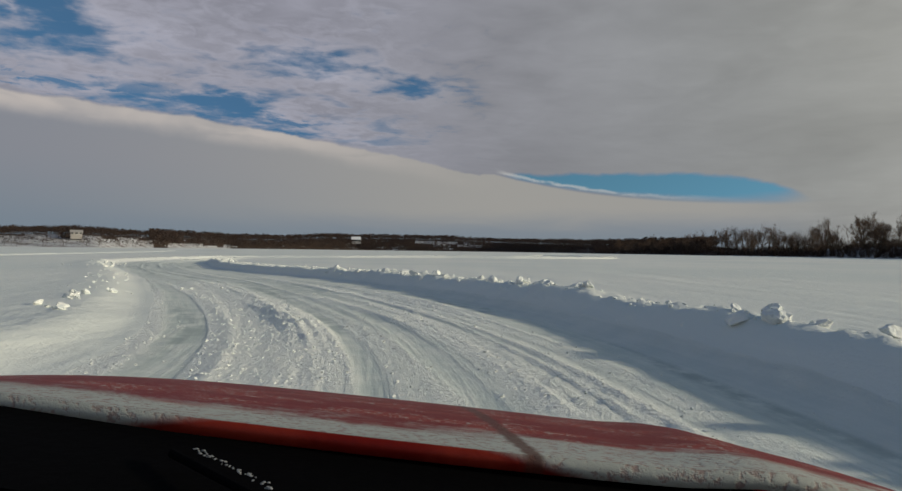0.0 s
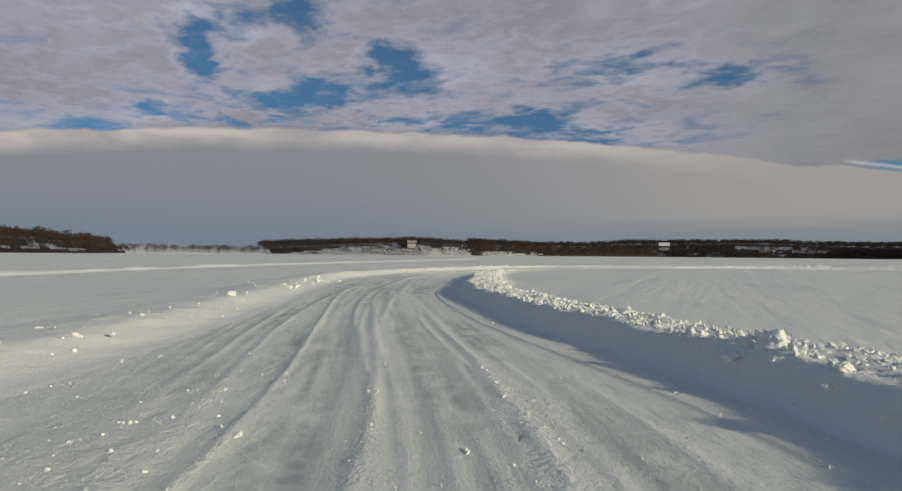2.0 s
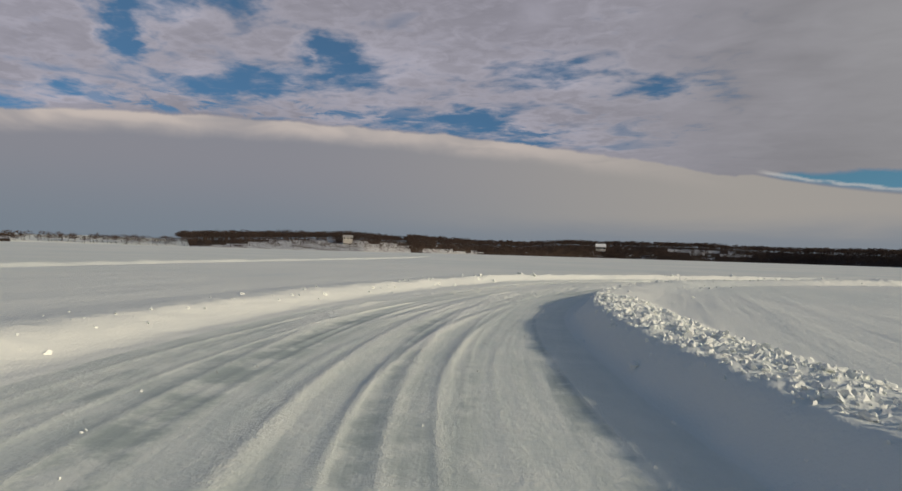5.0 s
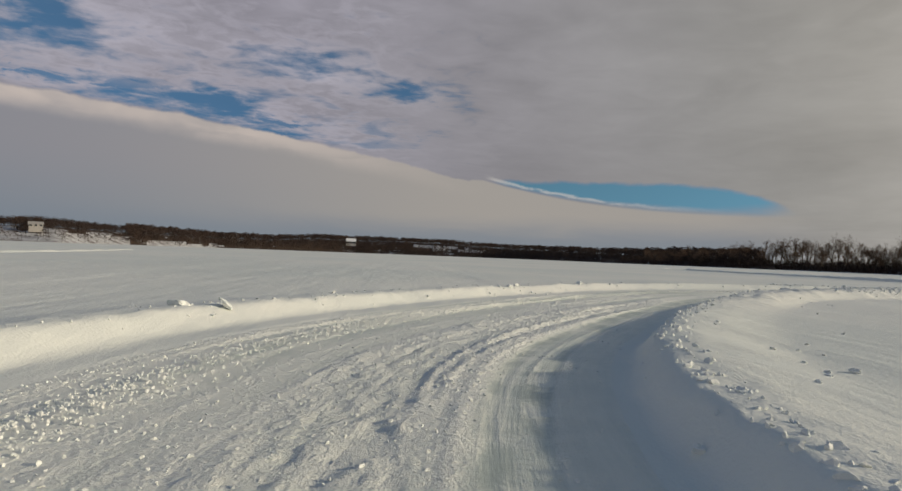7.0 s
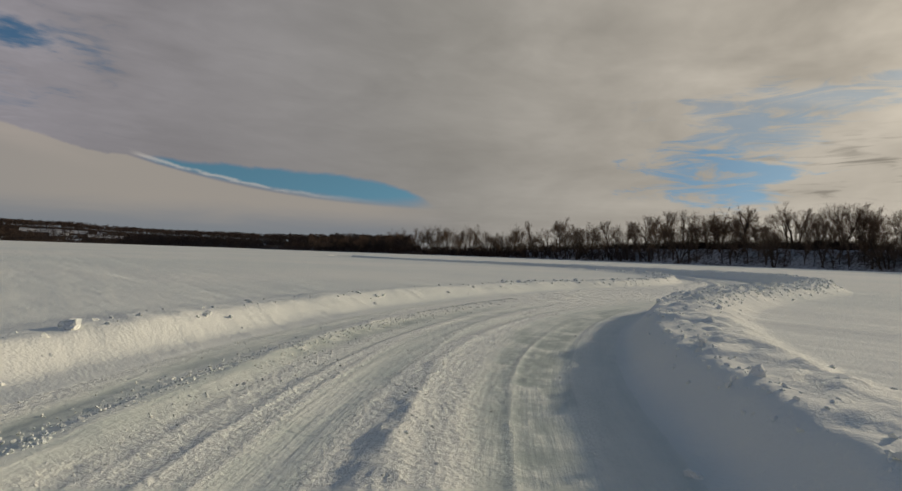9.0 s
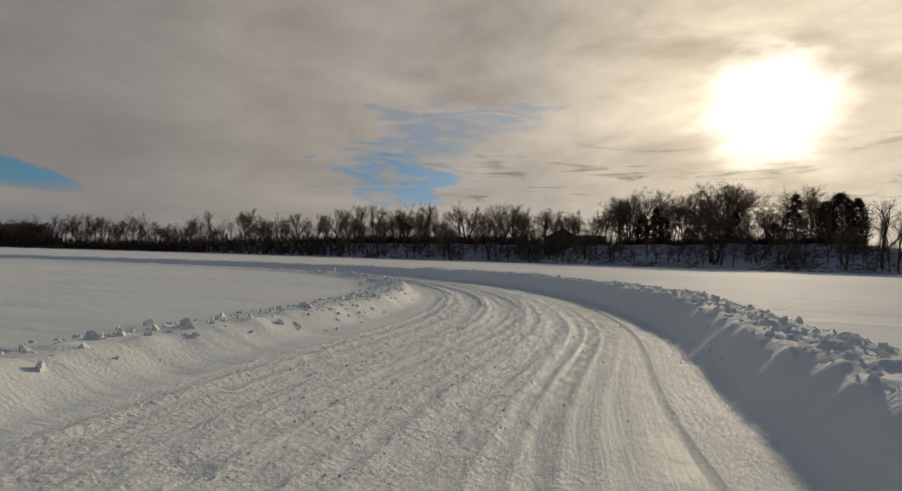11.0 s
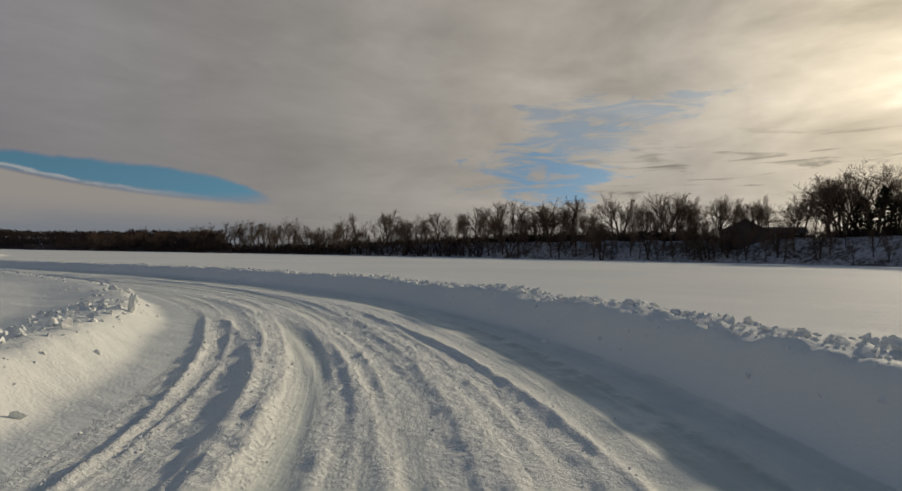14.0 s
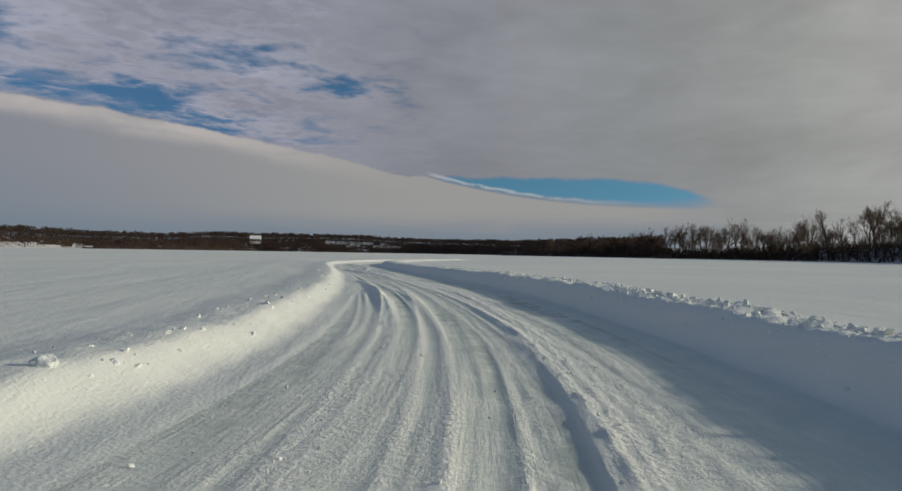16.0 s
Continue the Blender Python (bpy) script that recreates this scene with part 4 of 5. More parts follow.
def plant_east():
    rng = random.Random(5)
    az = 24.0
    while az < 128:
        dist = table(EAST_DIST, az)
        az += rng.uniform(1.5, 3.8) / dist * 57.3
        back = rng.choice((rng.uniform(1, 6), rng.uniform(12, 26), rng.uniform(16, 40)))
        ground = float(east_ground(np.array([az]), np.array([back]))[0])
        top = (dist + back) * math.tan(radians(table(EAST_TOP, az) + 1.1)) + 2.0
        tall = max(top - ground, 3.5) * (rng.uniform(0.6, 1.0) if back > 10 else rng.uniform(0.45, 0.8))
        pick = rng.choice((0, 1, 2, 3, 4, 5, 5, 6)) if az < 108 else rng.choice((1, 5, 5, 3))
        plant(BARE[pick], az, back, tall, rng.uniform(0.75, 1.05) if tall > 9 else rng.uniform(0.75, 1.15), "leafless grey-brown tree on the snowy lake shore", turn=rng.uniform(0, 6.28))
    # slender trees at the water's edge, before the slope
    az = 52.0
    while az < 126:
        az += rng.uniform(0.45, 1.5)
        plant(BARE[rng.choice((1, 5, 5, 3))], az, rng.uniform(0.8, 7), rng.uniform(5.5, 10.5), rng.uniform(0.6, 0.9), "slender leafless tree at the foot of the shore slope", turn=rng.uniform(0, 6.28))
    # straight dark trunks rising from the slope
    az = 57.0
    while az < 112:
        az += rng.uniform(0.35, 1.7)
        plant(BARE[rng.choice((1, 5, 5))], az, rng.uniform(5, 15), rng.uniform(9.5, 14.5), rng.uniform(0.45, 0.65), "straight slender leafless tree on the snowy shore slope", turn=rng.uniform(0, 6.28))
    # the trees that stand out
    for az, back, height, fat, pick in ((66.3, 13, 20, 1.3, 2), (68.4, 12, 21, 1.35, 0), (72.5, 20, 17, 1.2, 1), (76.5, 24, 19, 1.2, 3), (60.5, 18, 14, 1.1, 4),
                                        (89.4, 20, 18.5, 1.1, 3), (96.4, 18, 21, 1.15, 4), (94.6, 20, 18, 1.1, 1), (97.6, 22, 19.5, 1.1, 3), (63.0, 16, 14.5, 1.0, 6)):
        plant(BARE[pick], az, back, height, fat, "tall spreading leafless tree on the snowy shore slope", turn=az)
    for az, back, height, fat, pick in ((91.4, 19, 13.5, 1.1, 1), (90.2, 22, 11, 1.1, 2), (92.2, 20, 9.5, 1.2, 2), (98.2, 17, 9.5, 1.2, 2), (96.9, 20, 7.5, 1.4, 3), (103.0, 18, 14.8, 1.0, 1), (101.4, 18, 6.5, 1.5, 3),
                                        (105.2, 19, 12.0, 1.1, 2), (106.2, 17, 14.0, 1.15, 3), (107.4, 18, 12.6, 1.0, 2), (94.3, 20, 6.0, 1.3, 3)):
        plant(PINE[pick], az, back, height, fat, "dark evergreen conifer on the shore slope", turn=az)


plant_east()


def scatter_brush(name, centre, dist, ground, lo, hi, count, backs, heights, mat, label, seed, fan=5, width=0.05):
    """Many thin stems in one mesh."""
    rng = random.Random(seed)
    verts, faces = [], []
    for _ in range(count):
        az = rng.uniform(lo, hi)
        back = rng.uniform(*backs)
        if 80.4 < az < 86.2 and back > 16 and heights[1] > 4:
            continue
        wave = 5.0 * (vn(az) - 0.5)
        r = table(dist, az) + wave + back
        p = Vector((centre[0] + r * math.sin(radians(az)), centre[1] + r * math.cos(radians(az)), float(ground(np.array([az]), np.array([back]))[0]) - 0.1))
        h = rng.uniform(*heights)
        for k in range(fan):
            d = Vector((rng.gauss(0, 0.28), rng.gauss(0, 0.28), 1)).normalized()
            sliver(verts, faces, p + Vector((rng.gauss(0, 0.3), rng.gauss(0, 0.3), 0)), p + d * h * rng.uniform(0.5, 1), width, rng)
    return tagged(new(name, mesh_of(name, verts, faces, mat)), label, "brush", kind="stuff")


def vn(az):
    return fbm(np.array([az * 0.5]), np.array([0.0]), 77, 3)[0]


scatter_brush("shore_brush", EAST, EAST_DIST, east_ground, 22, 128, 420, (0.5, 30), (0.5, 1.6), TWIG, "dense bare brown brush along the lake shore", 31, 6)
scatter_brush("shore_thicket", EAST, EAST_DIST, east_ground, 22, 60, 2200, (1, 30), (3.0, 7.0), WOODS, "dark leafless thicket along the lake shore", 32, 8, 0.09)
scatter_brush("shore_thicket", EAST, EAST_DIST, east_ground, 54, 108, 900, (17, 34), (1.5, 4.0), WOODS, "dark leafless thicket on top of the shore slope", 36, 10, 0.08)
scatter_brush("shore_thicket", EAST, EAST_DIST, east_ground, 56, 80, 1300, (16.5, 22), (1.5, 4.6), WOODS, "dark tangled thicket along the edge of the shore slope", 38, 10, 0.07)
scatter_brush("shore_thicket", EAST, EAST_DIST, east_ground, 88, 107.3, 1100, (16.5, 22), (1.2, 4.2), WOODS, "dark tangled thicket along the edge of the shore slope", 39, 10, 0.07)
scatter_brush("shore_thicket", EAST, EAST_DIST, east_ground, 61, 78.5, 1700, (18, 34), (2.5, 6.6), WOODS, "dense brown thicket on top of the shore slope", 37, 12, 0.08)


def far_woods(name, lo, hi, count, backs, heights, seed, label, thick=0.16, dense=True):
    rng = random.Random(seed)
    verts, faces = [], []
    for _ in range(count):
        az, back = rng.uniform(lo, hi), rng.uniform(*backs)
        if dense and rng.random() < 0.6 and bool(snowy_far(np.array([az]), np.array([back]))[0]):
            continue
        wave = 5.0 * (vn(az) - 0.5)
        r = table(FAR_DIST, az) + wave + back
        p = Vector((HOME[0] + r * math.sin(radians(az)), HOME[1] + r * math.cos(radians(az)), float(far_ground(np.array([az]), np.array([back]))[0]) - 0.2))
        h = rng.uniform(*heights)
        wide = h * rng.uniform(0.38, 0.62)
        sliver(verts, faces, p, p + Vector((rng.gauss(0, 0.2), rng.gauss(0, 0.2), h * 0.8)), thick * 1.2, rng)
        for k in range(62):
            a, e, out = rng.uniform(0, 6.28), rng.uniform(-0.6, 1.5), rng.uniform(0.55, 1.0)
            o = p + Vector((math.cos(a) * math.cos(e) * wide * out, math.sin(a) * math.cos(e) * wide * out, h * (0.62 + 0.38 * math.sin(e) * out)))
            tip = o + Vector((rng.gauss(0, 0.5), rng.gauss(0, 0.5), rng.gauss(0.35, 0.4))) * h * 0.11
            sliver(verts, faces, o, tip, thick * rng.uniform(1.0, 2.2), rng)
    return tagged(new(name, mesh_of(name, verts, faces, WOODS)), label, "woods", kind="stuff")


far_woods("far_woods", -98, -60.5, 1700, (48, 170), (3.5, 8.0), 41, "dark leafless woods on a low far hill")
far_woods("far_woods", -98, -60.5, 420, (2, 46), (2.5, 6.0), 46, "thin bare trees on the snowy foot of a far hill", 0.12, False)
far_woods("far_woods", -61, -46, 190, (1, 22), (3.5, 6.0), 42, "thin bare trees on a snowy far shore", 0.12, False)
far_woods("far_woods", -47, -24, 1500, (30, 170), (5.0, 8.0), 43, "dark leafless woods above a snowy bluff")
far_woods("far_woods", -47, -24, 160, (2, 40), (4.0, 7.0), 44, "thin bare trees on the snowy bluff", 0.12, False)
far_woods("far_woods", -25, 33, 4200, (2, 180), (5.5, 11.0), 45, "dark leafless woods on a long far ridge", 0.30)

# ---------------------------------------------------------------- buildings


def gable_house(name, at, turn, wide, deep, wall_h, roof_h, wall_mat, roof_mat, label, windows):
    house = new(name)
    bm = bmesh.new()
    box(bm, -wide / 2, wide / 2, -deep / 2, deep / 2, -3.0, wall_h)
    a = [bm.verts.new((x, y, wall_h)) for x in (-wide / 2, wide / 2) for y in (-deep / 2, deep / 2)]
    b = [bm.verts.new((x, 0, wall_h + roof_h)) for x in (-wide / 2, wide / 2)]
    bm.faces.new((a[0], a[1], b[0]))
    bm.faces.new((a[3], a[2], b[1]))
    wall = part("wall", bm, wall_mat, house)
    over, thick = 0.5, 0.22
    bm = bmesh.new()
    for side in (-1, 1):
        y0, z0 = side * (deep / 2 + over), wall_h - roof_h * over / (deep / 2)
        quad = [bm.verts.new(v) for v in ((-wide / 2 - over, y0, z0), (wide / 2 + over, y0, z0), (wide / 2 + over, 0, wall_h + roof_h), (-wide / 2 - over, 0, wall_h + roof_h))]
        up = [bm.verts.new(v.co + Vector((0, 0, thick))) for v in quad]
        bm.faces.new(quad)
        bm.faces.new(up)
        for i in range(4):
            j = (i + 1) % 4
            bm.faces.new((quad[i], quad[j], up[j], up[i]))
    bmesh.ops.recalc_face_normals(bm, faces=bm.faces)
    part("roof", bm, roof_mat, house, "snow-covered roof")
    for x, z, w, h in windows:
        for face in (-1, 1):
            bm = bmesh.new()
            y = face * (deep / 2 + 0.02)
            box(bm, x - w / 2, x + w / 2, y - 0.05, y + 0.05, z, z + h)
            win = part("window", bm, GLASS, house)
            bm = bmesh.new()
            for x0, x1, z0, z1 in ((x - w / 2 - 0.12, x - w / 2, z - 0.1, z + h + 0.1), (x + w / 2, x + w / 2 + 0.12, z - 0.1, z + h + 0.1), (x - w / 2, x + w / 2, z + h, z + h + 0.12), (x - w / 2, x + w / 2, z - 0.12, z)):
                box(bm, x0, x1, y - 0.09, y + 0.09, z0, z1)
            part("frame", bm, WHITE, win)
    house.matrix_world = pose(*at, 0, 0, turn)
    return tagged(house, label, "house")


def bearing(centre, az, r, z):
    return (centre[0] + r * math.sin(radians(az)), centre[1] + r * math.cos(radians(az)), z)


gable_house("house", bearing(HOME, -5.0, 1035, 15.0), 5, 17, 12, 5.6, 5.2, WHITE, ROOFSNOW, "large white house with a snow-covered roof on the far wooded ridge", [(-5.5, 1.6, 4.7, 3.2), (0, 1.6, 4.7, 3.2), (5.5, 1.6, 4.7, 3.2)])
gable_house("house", bearing(HOME, -31.6, 470, 9.4), 31, 7.5, 7, 2.2, 1.6, PALEWALL, PALEWALL, "pale low house on the snowy bluff across the lake", [(-2.7, 0.8, 1.5, 1.2), (0, 0.8, 1.5, 1.2), (2.7, 0.8, 1.5, 1.2)])
gable_house("barn", bearing(EAST, 82.4, 222, 7.3), 8, 15, 13, 2.8, 3.4, DARKWALL, DARKWALL, "dark gabled barn among bare trees on the shore", [(-3, 0.9, 1.4, 1.0), (3, 0.9, 1.4, 1.0)])
gable_house("shed", bearing(EAST, 85.2, 222, 7.3), -82, 11, 8, 2.2, 1.8, DARKWALL, DARKWALL, "dark low shed beside the barn on the shore", [(-3, 0.8, 1.2, 0.9), (3, 0.8, 1.2, 0.9)])

# ---------------------------------------------------------------- snow blocks thrown up by the plough


def block_mesh(seed, squash):
    """A torn lump of packed snow: a ball cut by a few planes and roughened."""
    rng = random.Random(seed)
    bm = bmesh.new()
    bmesh.ops.create_icosphere(bm, subdivisions=3, radius=1.0)
    cuts = [(Vector((rng.gauss(0, 1), rng.gauss(0, 1), rng.gauss(0, 0.8))).normalized(), rng.uniform(0.45, 0.8)) for _ in range(7)]
    shift = Vector((seed * 3.1, seed * 1.7, 0))
    for v in bm.verts:
        p = v.co.copy()
        for n, d in cuts:
            over = p.dot(n) - d
            if over > 0:
                p -= n * over
        p *= 1 + 0.30 * noise.noise(p * 2.2 + shift) + 0.14 * noise.noise(p * 5.0 + shift)
        v.co = Vector((p.x, p.y, p.z * squash))
    bmesh.ops.dissolve_limit(bm, angle_limit=0.12, verts=bm.verts, edges=bm.edges)
    bmesh.ops.triangulate(bm, faces=bm.faces)
    me = bpy.data.meshes.new("snow_block")
    bm.to_mesh(me)
    bm.free()
    me.materials.append(CHUNK)
    return me


BLOCKS = [block_mesh(50 + k, (0.6, 0.8, 0.45, 0.7)[k % 4]) for k in range(10)]


def track_point(station, side, e):
    """A place e metres outside the crest on that side, and its height."""
    u = np.array([station])
    mid, right = track_frame(u)
    half = glide(TRACK_HALF, u)[0] + (glide(RIGHT_SHIFT, u)[0] if side > 0 else 0.0)
    high = glide(LEFT_HIGH if side < 0 else RIGHT_HIGH, u)
    s = np.interp(u, U_RUN, S_RUN)
    p = mid[0] + right[0] * side * (half + e)
    if e > 1.7:
        z = FIELD
    elif e < -1.25:
        z = 0.0
    else:
        z = float(bank_profile(np.array([e]), high, s, side, steep_right(u) if side > 0 else steep_left(u))[0])
    return p[0], p[1], z


def lay_block(x, y, z, size, rng, label="rough block of ploughed snow on the track's bank"):
    ob = new("snow_block", rng.choice(BLOCKS))
    ob.matrix_world = Matrix.LocRotScale((x, y, z + size * 0.12), Euler((rng.uniform(-0.7, 0.7), rng.uniform(-0.7, 0.7), rng.uniform(0, 6.28))), (size, size * rng.uniform(0.7, 1.0), size * rng.uniform(0.7, 1.1)))
    return tagged(ob, label, "snow block", "snow blocks along the track")


def lay_blocks():
    rng = random.Random(8)
    for _ in range(80):
        st = rng.uniform(1.2, 25.5)
        if 9.2 < st < 14.5 and rng.random() < 0.82:
            continue
        lay_block(*track_point(st, 1, rng.gauss(0.3, 0.42)), rng.choice((0.04, 0.05, 0.06, 0.075, 0.1)), rng)
    for _ in range(56):
        lay_block(*track_point(rng.uniform(1.4, 4.4), 1, rng.gauss(0.1, 0.2)), 0.07 + 0.13 * rng.random() ** 1.6, rng)
    for _ in range(26):
        lay_block(*track_point(rng.uniform(1.6, 9.0), 1, abs(rng.gauss(0.0, 0.5)) - 0.05), rng.uniform(0.05, 0.10), rng)
    # loose clusters along the left crest
    for _ in range(12):
        st, e0 = rng.uniform(2.6, 24.0), rng.gauss(0.15, 0.3)
        for _ in range(rng.randint(3, 7)):
            lay_block(*track_point(st + rng.gauss(0, 0.07), -1, e0 + rng.gauss(0, 0.28)), 0.035 + 0.11 * rng.random() ** 2.2, rng)
    for _ in range(14):
        st = rng.uniform(9, 14)
        lay_block(*track_point(st, 1, rng.uniform(0.4, 2.8)), rng.uniform(0.03, 0.06), rng)


lay_blocks()
PLACED = random.Random(9)
for x, y, z, size in ((0.11, 20.74, 0.40, 0.20), (0.42, 18.88, 0.42, 0.19), (-20.9, 67.4, 0.27, 0.17), (-21.5, 67.0, 0.22, 0.2), (31.6, 102.3, 0.33, 0.13), (32.3, 105.2, 0.32, 0.12), (31.6, 88.2, 0.5, 0.14), (19.9, 81.6, 0.5, 0.14), (-17.3, 34.9, 0.22, 0.15), (-18.3, 36.1, 0.26, 0.13), (-10.2, 80.6, 0.25, 0.18), (39.2, 101.6, 0.45, 0.15)):
    lay_block(x, y, z, size, PLACED, "large rough block of ploughed snow beside the track")


# tumbled clusters on the lake beside the track, and flat lumps inside the sharp bend
for x, y, count, spread, most in ((-16.1, 32.2, 8, 0.35, 0.11), (-17.6, 35.3, 9, 0.5, 0.10), (-19.3, 36.2, 9, 0.6, 0.10), (-18.3, 33.6, 5, 0.5, 0.08), (-11.6, 23.0, 7, 0.6, 0.10), (-5.4, 15.2, 3, 0.3, 0.07),
                                  (-12.8, 64.9, 4, 0.35, 0.09), (-13.4, 63.3, 4, 0.3, 0.09), (-15.0, 61.2, 3, 0.25, 0.08), (-13.4, 75.3, 5, 0.5, 0.09)):
    for _ in range(count):
        lay_block(x + PLACED.gauss(0, spread), y + PLACED.gauss(0, spread), FIELD, 0.03 + (most - 0.03) * PLACED.random() ** 1.5, PLACED, "small rough lump of thrown-up snow beside the track")
SPIKE = lay_block(29.7, 98.2, 0.36, 0.13, PLACED, "pointed upright lump of snow on the track's bank")
SPIKE.matrix_world = Matrix.LocRotScale((29.7, 98.2, 0.42), Euler((0.15, -0.1, 0.6)), (0.10, 0.09, 0.30))


def cut_block():
    """An upright block, cut clean by the plough, with worn edges."""
    bm = bmesh.new()
    box(bm, -0.23, 0.23, -0.16, 0.16, -0.05, 0.42, 0.05)
    bmesh.ops.subdivide_edges(bm, edges=bm.edges, cuts=2, use_grid_fill=True)
    for v in bm.verts:
        v.co += Vector((noise.noise(v.co * 7), noise.noise(v.co * 7 + Vector((9, 0, 0))), noise.noise(v.co * 7 + Vector((0, 9, 0))))) * 0.05
    me = bpy.data.meshes.new("snow_block")
    bm.to_mesh(me)
    bm.free()
    me.materials.append(CHUNK)
    ob = new("snow_block", me)
    ob.matrix_world = pose(-13.99, 27.77, FIELD, 3, -4, 40) @ Matrix.Scale(0.42, 4)
    tagged(ob, "upright cut block of white snow on the lake beside the track", "snow block", "snow blocks along the track")


cut_block()


def rubble(name, count, spread, sizes, seed, label):
    rng = random.Random(seed)
    shapes = []
    for me in BLOCKS[:5]:
        bm = bmesh.new()
        bm.from_mesh(me)
        bmesh.ops.dissolve_limit(bm, angle_limit=0.8, verts=bm.verts, edges=bm.edges)
        bmesh.ops.triangulate(bm, faces=bm.faces)
        bm.verts.index_update()
        shapes.append(([v.co.copy() for v in bm.verts], [tuple(v.index for v in f.verts) for f in bm.faces]))
        bm.free()
    verts, faces = [], []
    for _ in range(count):
        x, y, z = spread(rng)
        size = sizes[0] * (sizes[1] / sizes[0]) ** (rng.random() ** 1.7)
        m = Matrix.LocRotScale((x, y, z - size * rng.uniform(-0.15, 0.45)), Euler((rng.uniform(0, 6), rng.uniform(0, 6), rng.uniform(0, 6))), (size, size, size * 0.8))
        v, f = rng.choice(shapes)
        k = len(verts)
        verts.extend(m @ p for p in v)
        faces.extend(tuple(i + k for i in t) for t in f)
    return tagged(new(name, mesh_of(name, verts, faces, CHUNK)), label, "rubble", kind="stuff")


def right_crest(rng):
    """Along the right crest; round the sharp bend only a crumbled edge."""
    st = rng.uniform(1, 26)
    return track_point(st, 1, rng.gauss(0.04, 0.13) if 9.2 < st < 14.5 else rng.gauss(0.25, 0.36))


def spilled(rng):
    """On the ridge of loose snow between the left bank and the ruts."""
    e = rng.gauss(-2.2, 0.2)
    x, y, z = track_point(rng.uniform(9.6, 15.2), -1, e)
    return x, y, z + 0.06 * math.exp(-((e + 2.25) / 0.22) ** 2)


rubble("snow_rubble", 3200, right_crest, (0.02, 0.06), 61, "small crumbled snow along the ploughed bank")
rubble("snow_rubble", 11000, lambda r: track_point(r.uniform(2.5, 9.3), 1, -0.12 + r.random() * 1.15 + abs(r.gauss(0, 0.12))), (0.012, 0.068), 65, "jagged tumbled snow on top of the ploughed bank")
rubble("snow_rubble", 1100, lambda r: track_point(r.uniform(3.2, 26), -1, r.gauss(0.0, 0.4)), (0.012, 0.07), 62, "small crumbled snow along the lower bank")
rubble("snow_rubble", 7000, spilled, (0.007, 0.022), 63, "ridge of crumbled snow between the ruts")
rubble("snow_rubble", 1300, lambda r: track_point(r.uniform(15.6, 21.5), -1, r.gauss(0.35, 0.32)), (0.015, 0.12), 66, "lumps of thrown-up snow on the inner bank")
rubble("snow_rubble", 5600, lambda r: track_point(r.uniform(14.8, 26.0), 1, -0.1 + r.random() * 1.0 + abs(r.gauss(0, 0.2))), (0.016, 0.08), 67, "tumbled snow on top of the outer bank")
def on_ridges(weight, seed):
    """Places on the loose ridges that the wheels have thrown up."""
    picks = np.random.RandomState(seed).choice(len(weight), 14000, p=weight / weight.sum())

    def spread(rng):
        p = GROUND_AT[picks[rng.randrange(len(picks))]]
        return p[0] + rng.uniform(-0.05, 0.05), p[1] + rng.uniform(-0.05, 0.05), p[2]
    return spread


CHURNED = ((GROUND_STATION < 4.6) | (GROUND_STATION > 9.4) & (GROUND_STATION < 13.2)) * GROUND_LOOSE ** 1.5
rubble("snow_crumbs", 9000, on_ridges(GROUND_LOOSE ** 2, 12), (0.005, 0.019), 68, "crumbled snow on the ridges between the wheel tracks")
rubble("snow_crumbs", 10000, on_ridges(CHURNED, 13), (0.007, 0.025), 69, "coarse crumbled snow thrown up beside the wheel tracks")
rubble("snow_crumbs", 380, lambda r: track_point(r.uniform(1, 25), -1, -1.3 - r.random() * 5.2), (0.007, 0.018), 64, "loose snow crumbs on the rutted track")


def snow_ridge():
    """A far line of ploughed snow beside another lane, out on the lake."""
    line = np.array([(-26, 14), (-30, 27), (-35.5, 41), (-40, 57), (-43, 73), (-46, 90), (-49.5, 108), (-55, 130), (-64, 160)])
    u = np.linspace(0, len(line) - 1, 420)
    p = glide(line, u)
    d = np.gradient(p, axis=0)
    d /= np.linalg.norm(d, axis=1)[:, None]
    right = np.stack([d[:, 1], -d[:, 0]], -1)
    across = np.linspace(-1.3, 1.3, 9)
    e, uu = np.meshgrid(across, u)
    z = FIELD - 0.05 + 0.24 * np.exp(-(e / 0.42) ** 2) * (0.5 + 1.0 * fbm(uu * 9, e * 2, 91, 4))
    z[:, 0] = z[:, -1] = FIELD - 0.08
    v = np.concatenate([p[:, None, :] + right[:, None, :] * e[:, :, None], z[:, :, None]], -1).reshape(-1, 3)
    g = np.arange(len(v)).reshape(e.shape)
    quads = np.stack([g[:-1, :-1], g[:-1, 1:], g[1:, 1:], g[1:, :-1]], -1).reshape(-1, 4)
    tagged(new("snow_ridge", mesh_of("snow_ridge", v, quads.tolist(), SNOW, None, True)), "low ridge of ploughed snow out on the lake", "snow ridge", kind="structure")


snow_ridge()

# ---------------------------------------------------------------- the car from which the drive sets out


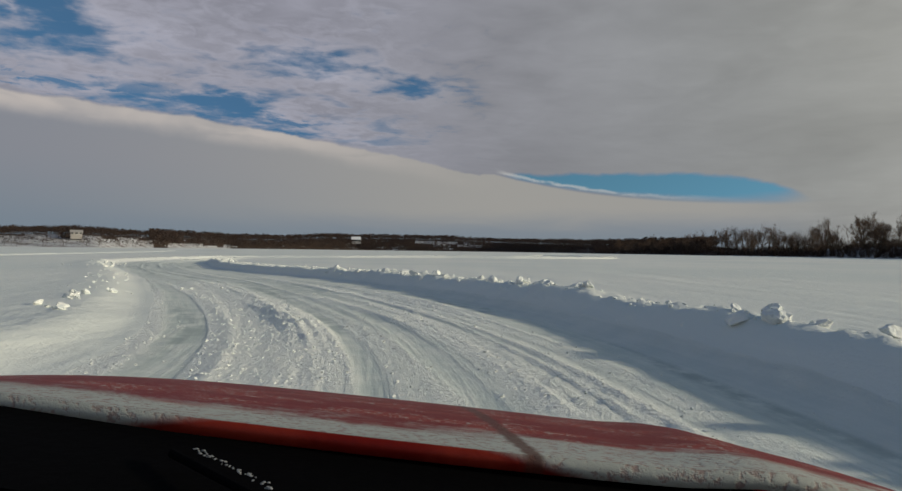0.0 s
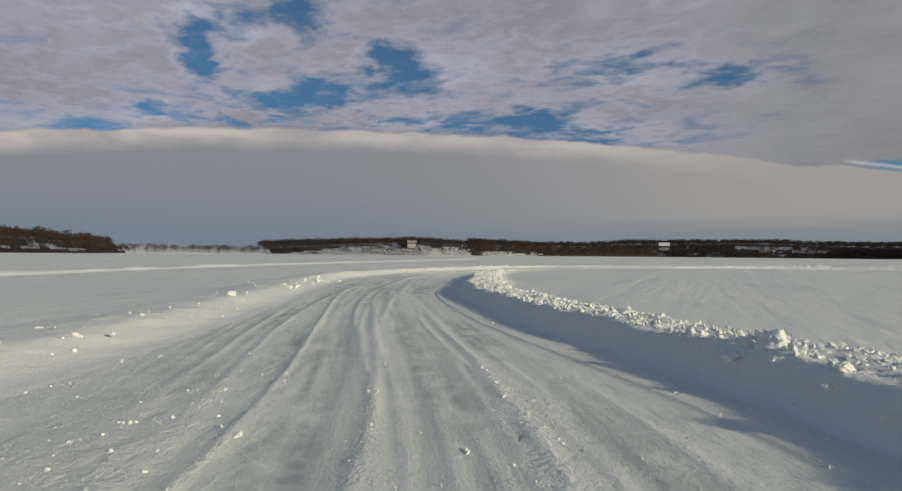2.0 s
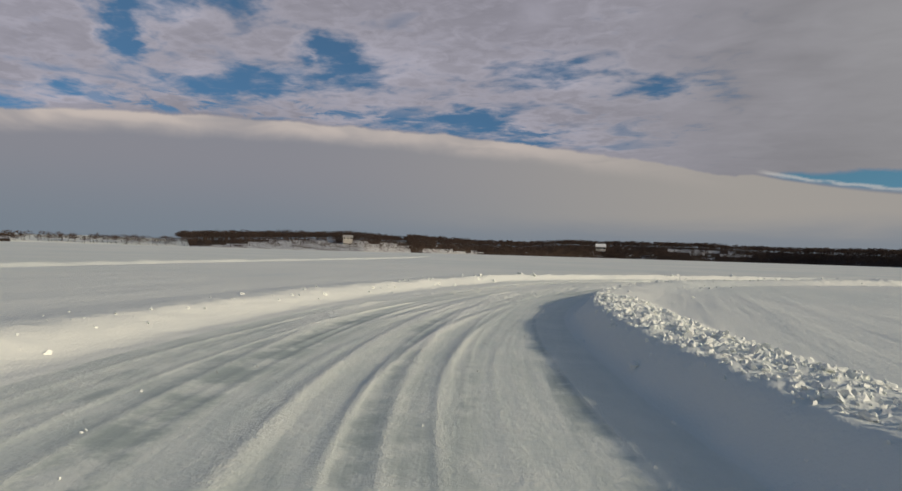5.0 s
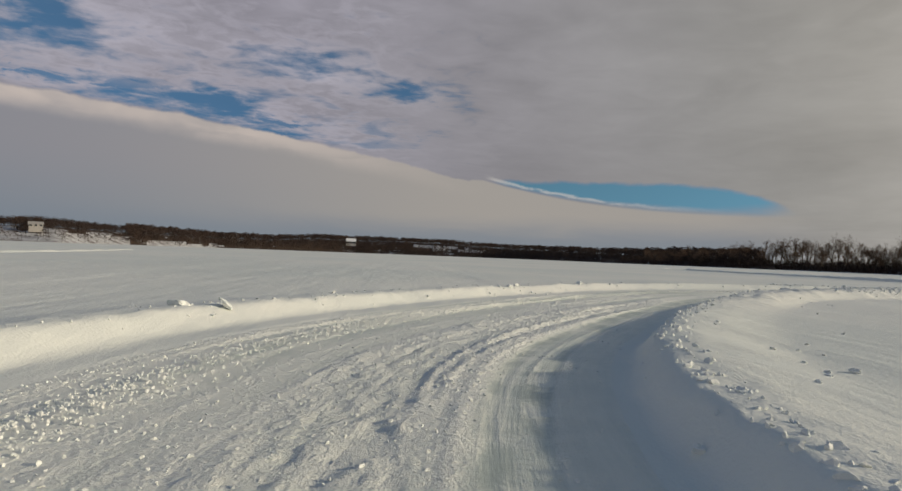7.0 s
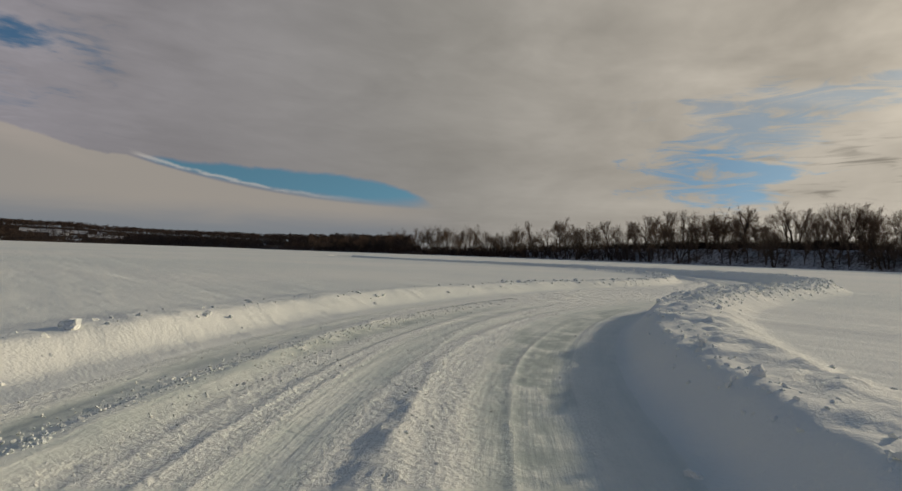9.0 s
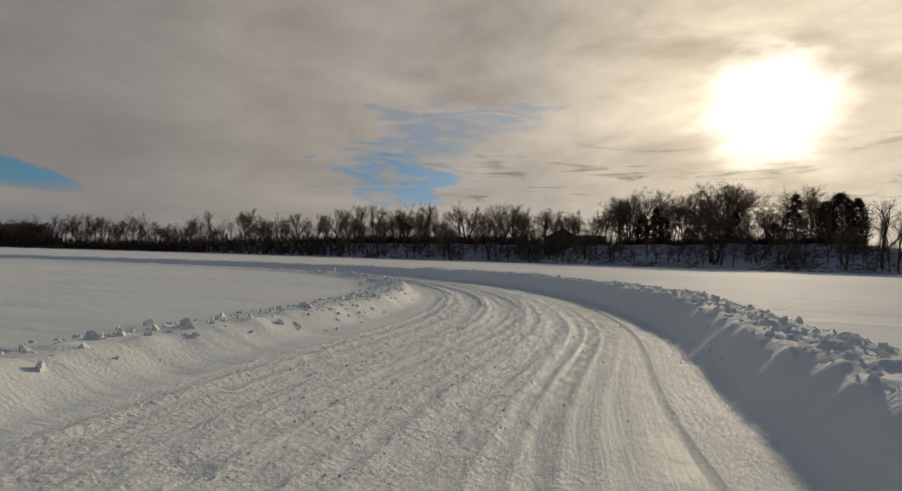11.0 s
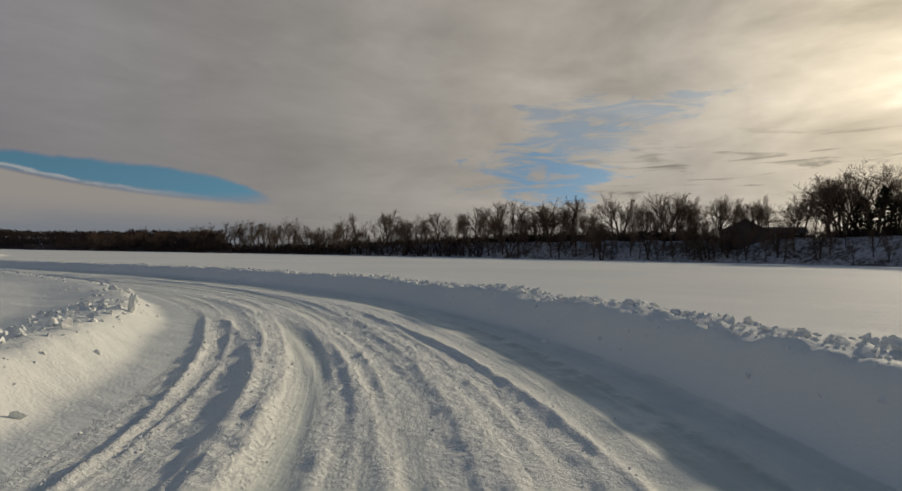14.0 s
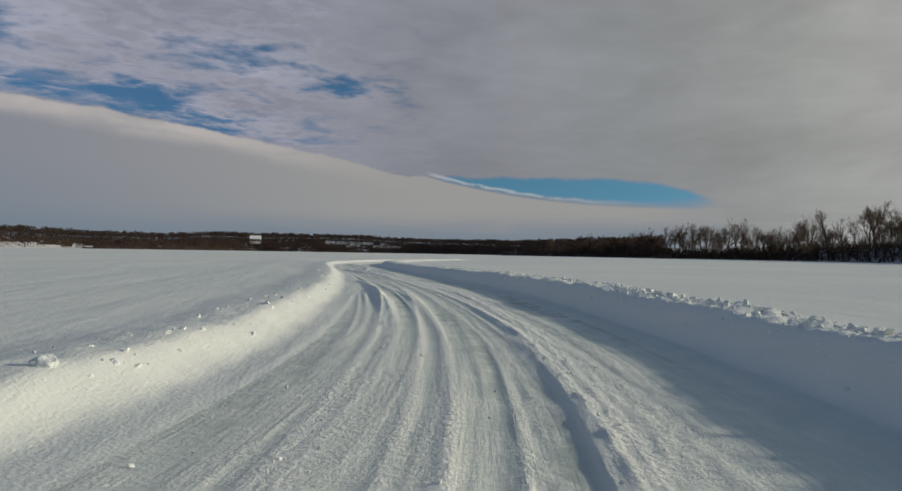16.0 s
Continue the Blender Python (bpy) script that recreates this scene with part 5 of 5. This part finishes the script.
def build_car():
    """Front of a small red car: bonnet, wings, cowl, dashboard and front wheels. Its own axes: x to the right, y ahead, ground at 0."""
    car = new("car")
    half = lambda t: 0.86 - 0.12 * t ** 2.2
    rows, cols = 26, 40
    verts, faces = [], []
    for i in range(rows):
        t = i / (rows - 1)
        for j in range(cols):
            a = 2 * j / (cols - 1) - 1
            x = a * half(t) - 0.25 - 0.075 * max(a, 0) ** 2
            y = 0.652 + 0.728 * t * (1 - 0.16 * a * a) + 0.05 * a * a
            ridge = 0.010 * math.exp(-((a - 0.62) / 0.10) ** 2)
            z = 1.002 - 0.10 * t - 0.075 * t ** 3 - 0.045 * abs(a) ** 5 + ridge
            verts.append(Vector((x, y, z)))
            if i and j:
                k = i * cols + j
                faces.append((k - cols - 1, k - cols, k, k - 1))
    bonnet = child("bonnet", mesh_of("bonnet", verts, faces, HOODPAINT, None, True), car, "red bonnet under frost and blown snow")
    thick = bonnet.modifiers.new("thickness", "SOLIDIFY")
    thick.thickness = 0.02
    for side in (-1, 1):
        bm = bmesh.new()
        x = side * 0.78 - 0.10
        box(bm, x - 0.09, x + 0.09, 0.45, 1.15, 0.38, 0.80, 0.05)
        part("wing", bm, REDPAINT, car)
        bm = bmesh.new()
        bmesh.ops.create_cone(bm, cap_ends=True, segments=28, radius1=0.29, radius2=0.29, depth=0.19, matrix=pose(side * 0.70 - 0.10, 0.82, 0.28, 0, 90, 0))
        bmesh.ops.bevel(bm, geom=[e for e in bm.edges if len(e.link_faces) == 2 and e.calc_face_angle() > 1], offset=0.03, segments=2, affect="EDGES")
        wheel = part("wheel", bm, RUBBER, car)
        bm = bmesh.new()
        bmesh.ops.create_cone(bm, cap_ends=True, segments=20, radius1=0.17, radius2=0.15, depth=0.03, matrix=pose(side * 0.805 - 0.10, 0.82, 0.28, 0, 90, 0))
        part("hub", bm, BLACKTRIM, wheel)
    bm = bmesh.new()
    box(bm, -0.82, 0.62, 1.22, 1.36, 0.30, 0.78, 0.05)
    part("bumper", bm, REDPAINT, car)
    bm = bmesh.new()
    box(bm, -0.95, 0.50, 0.46, 0.72, 0.62, 0.968, 0.012)
    for v in bm.verts:
        v.co.z += 0.016 * max(0.0, 0.1 - v.co.x) / 0.8
    part("cowl", bm, BLACKTRIM, car, "black cowl")
    bm = bmesh.new()
    box(bm, 0.42, 0.80, 0.55, 0.86, 0.55, 0.925, 0.012)
    part("inner_wing", bm, BLACKTRIM, car)
    bm = bmesh.new()
    box(bm, -0.86, 0.66, 0.08, 0.45, 0.60, 0.965, 0.03)
    dash = part("dashboard", bm, BLACKTRIM, car, "black plastic dashboard")
    bm = bmesh.new()
    bmesh.ops.create_cone(bm, cap_ends=True, segments=10, radius1=0.005, radius2=0.004, depth=0.22, matrix=pose(-0.32, 0.50, 1.000, 0, 88, -32))
    part("wiper", bm, BLACKTRIM, car, "black wiper arm with rime")
    bm = bmesh.new()
    rng = random.Random(3)
    for k in range(60):
        t = rng.random()
        at = pose(-0.385 + 0.115 * t + rng.gauss(0, 0.002), 0.55 - 0.068 * t + rng.gauss(0, 0.002), 1.007 + rng.uniform(0, 0.003))
        bmesh.ops.create_icosphere(bm, subdivisions=1, radius=rng.uniform(0.0005, 0.0013), matrix=at @ Matrix.Diagonal((1.8, 1.0, 0.7, 1.0)))
    part("rime", bm, RIME, car, "thin crust of rime")
    t, p = PATH[0]
    car.matrix_world = pose(p[0], p[1], 0.0, 0, 0, p[3] - 5.5) @ pose(0, 0, 0, 0, 3.7, 0)
    return tagged(car, "small red car with a frosted bonnet on the track", "car")


build_car()
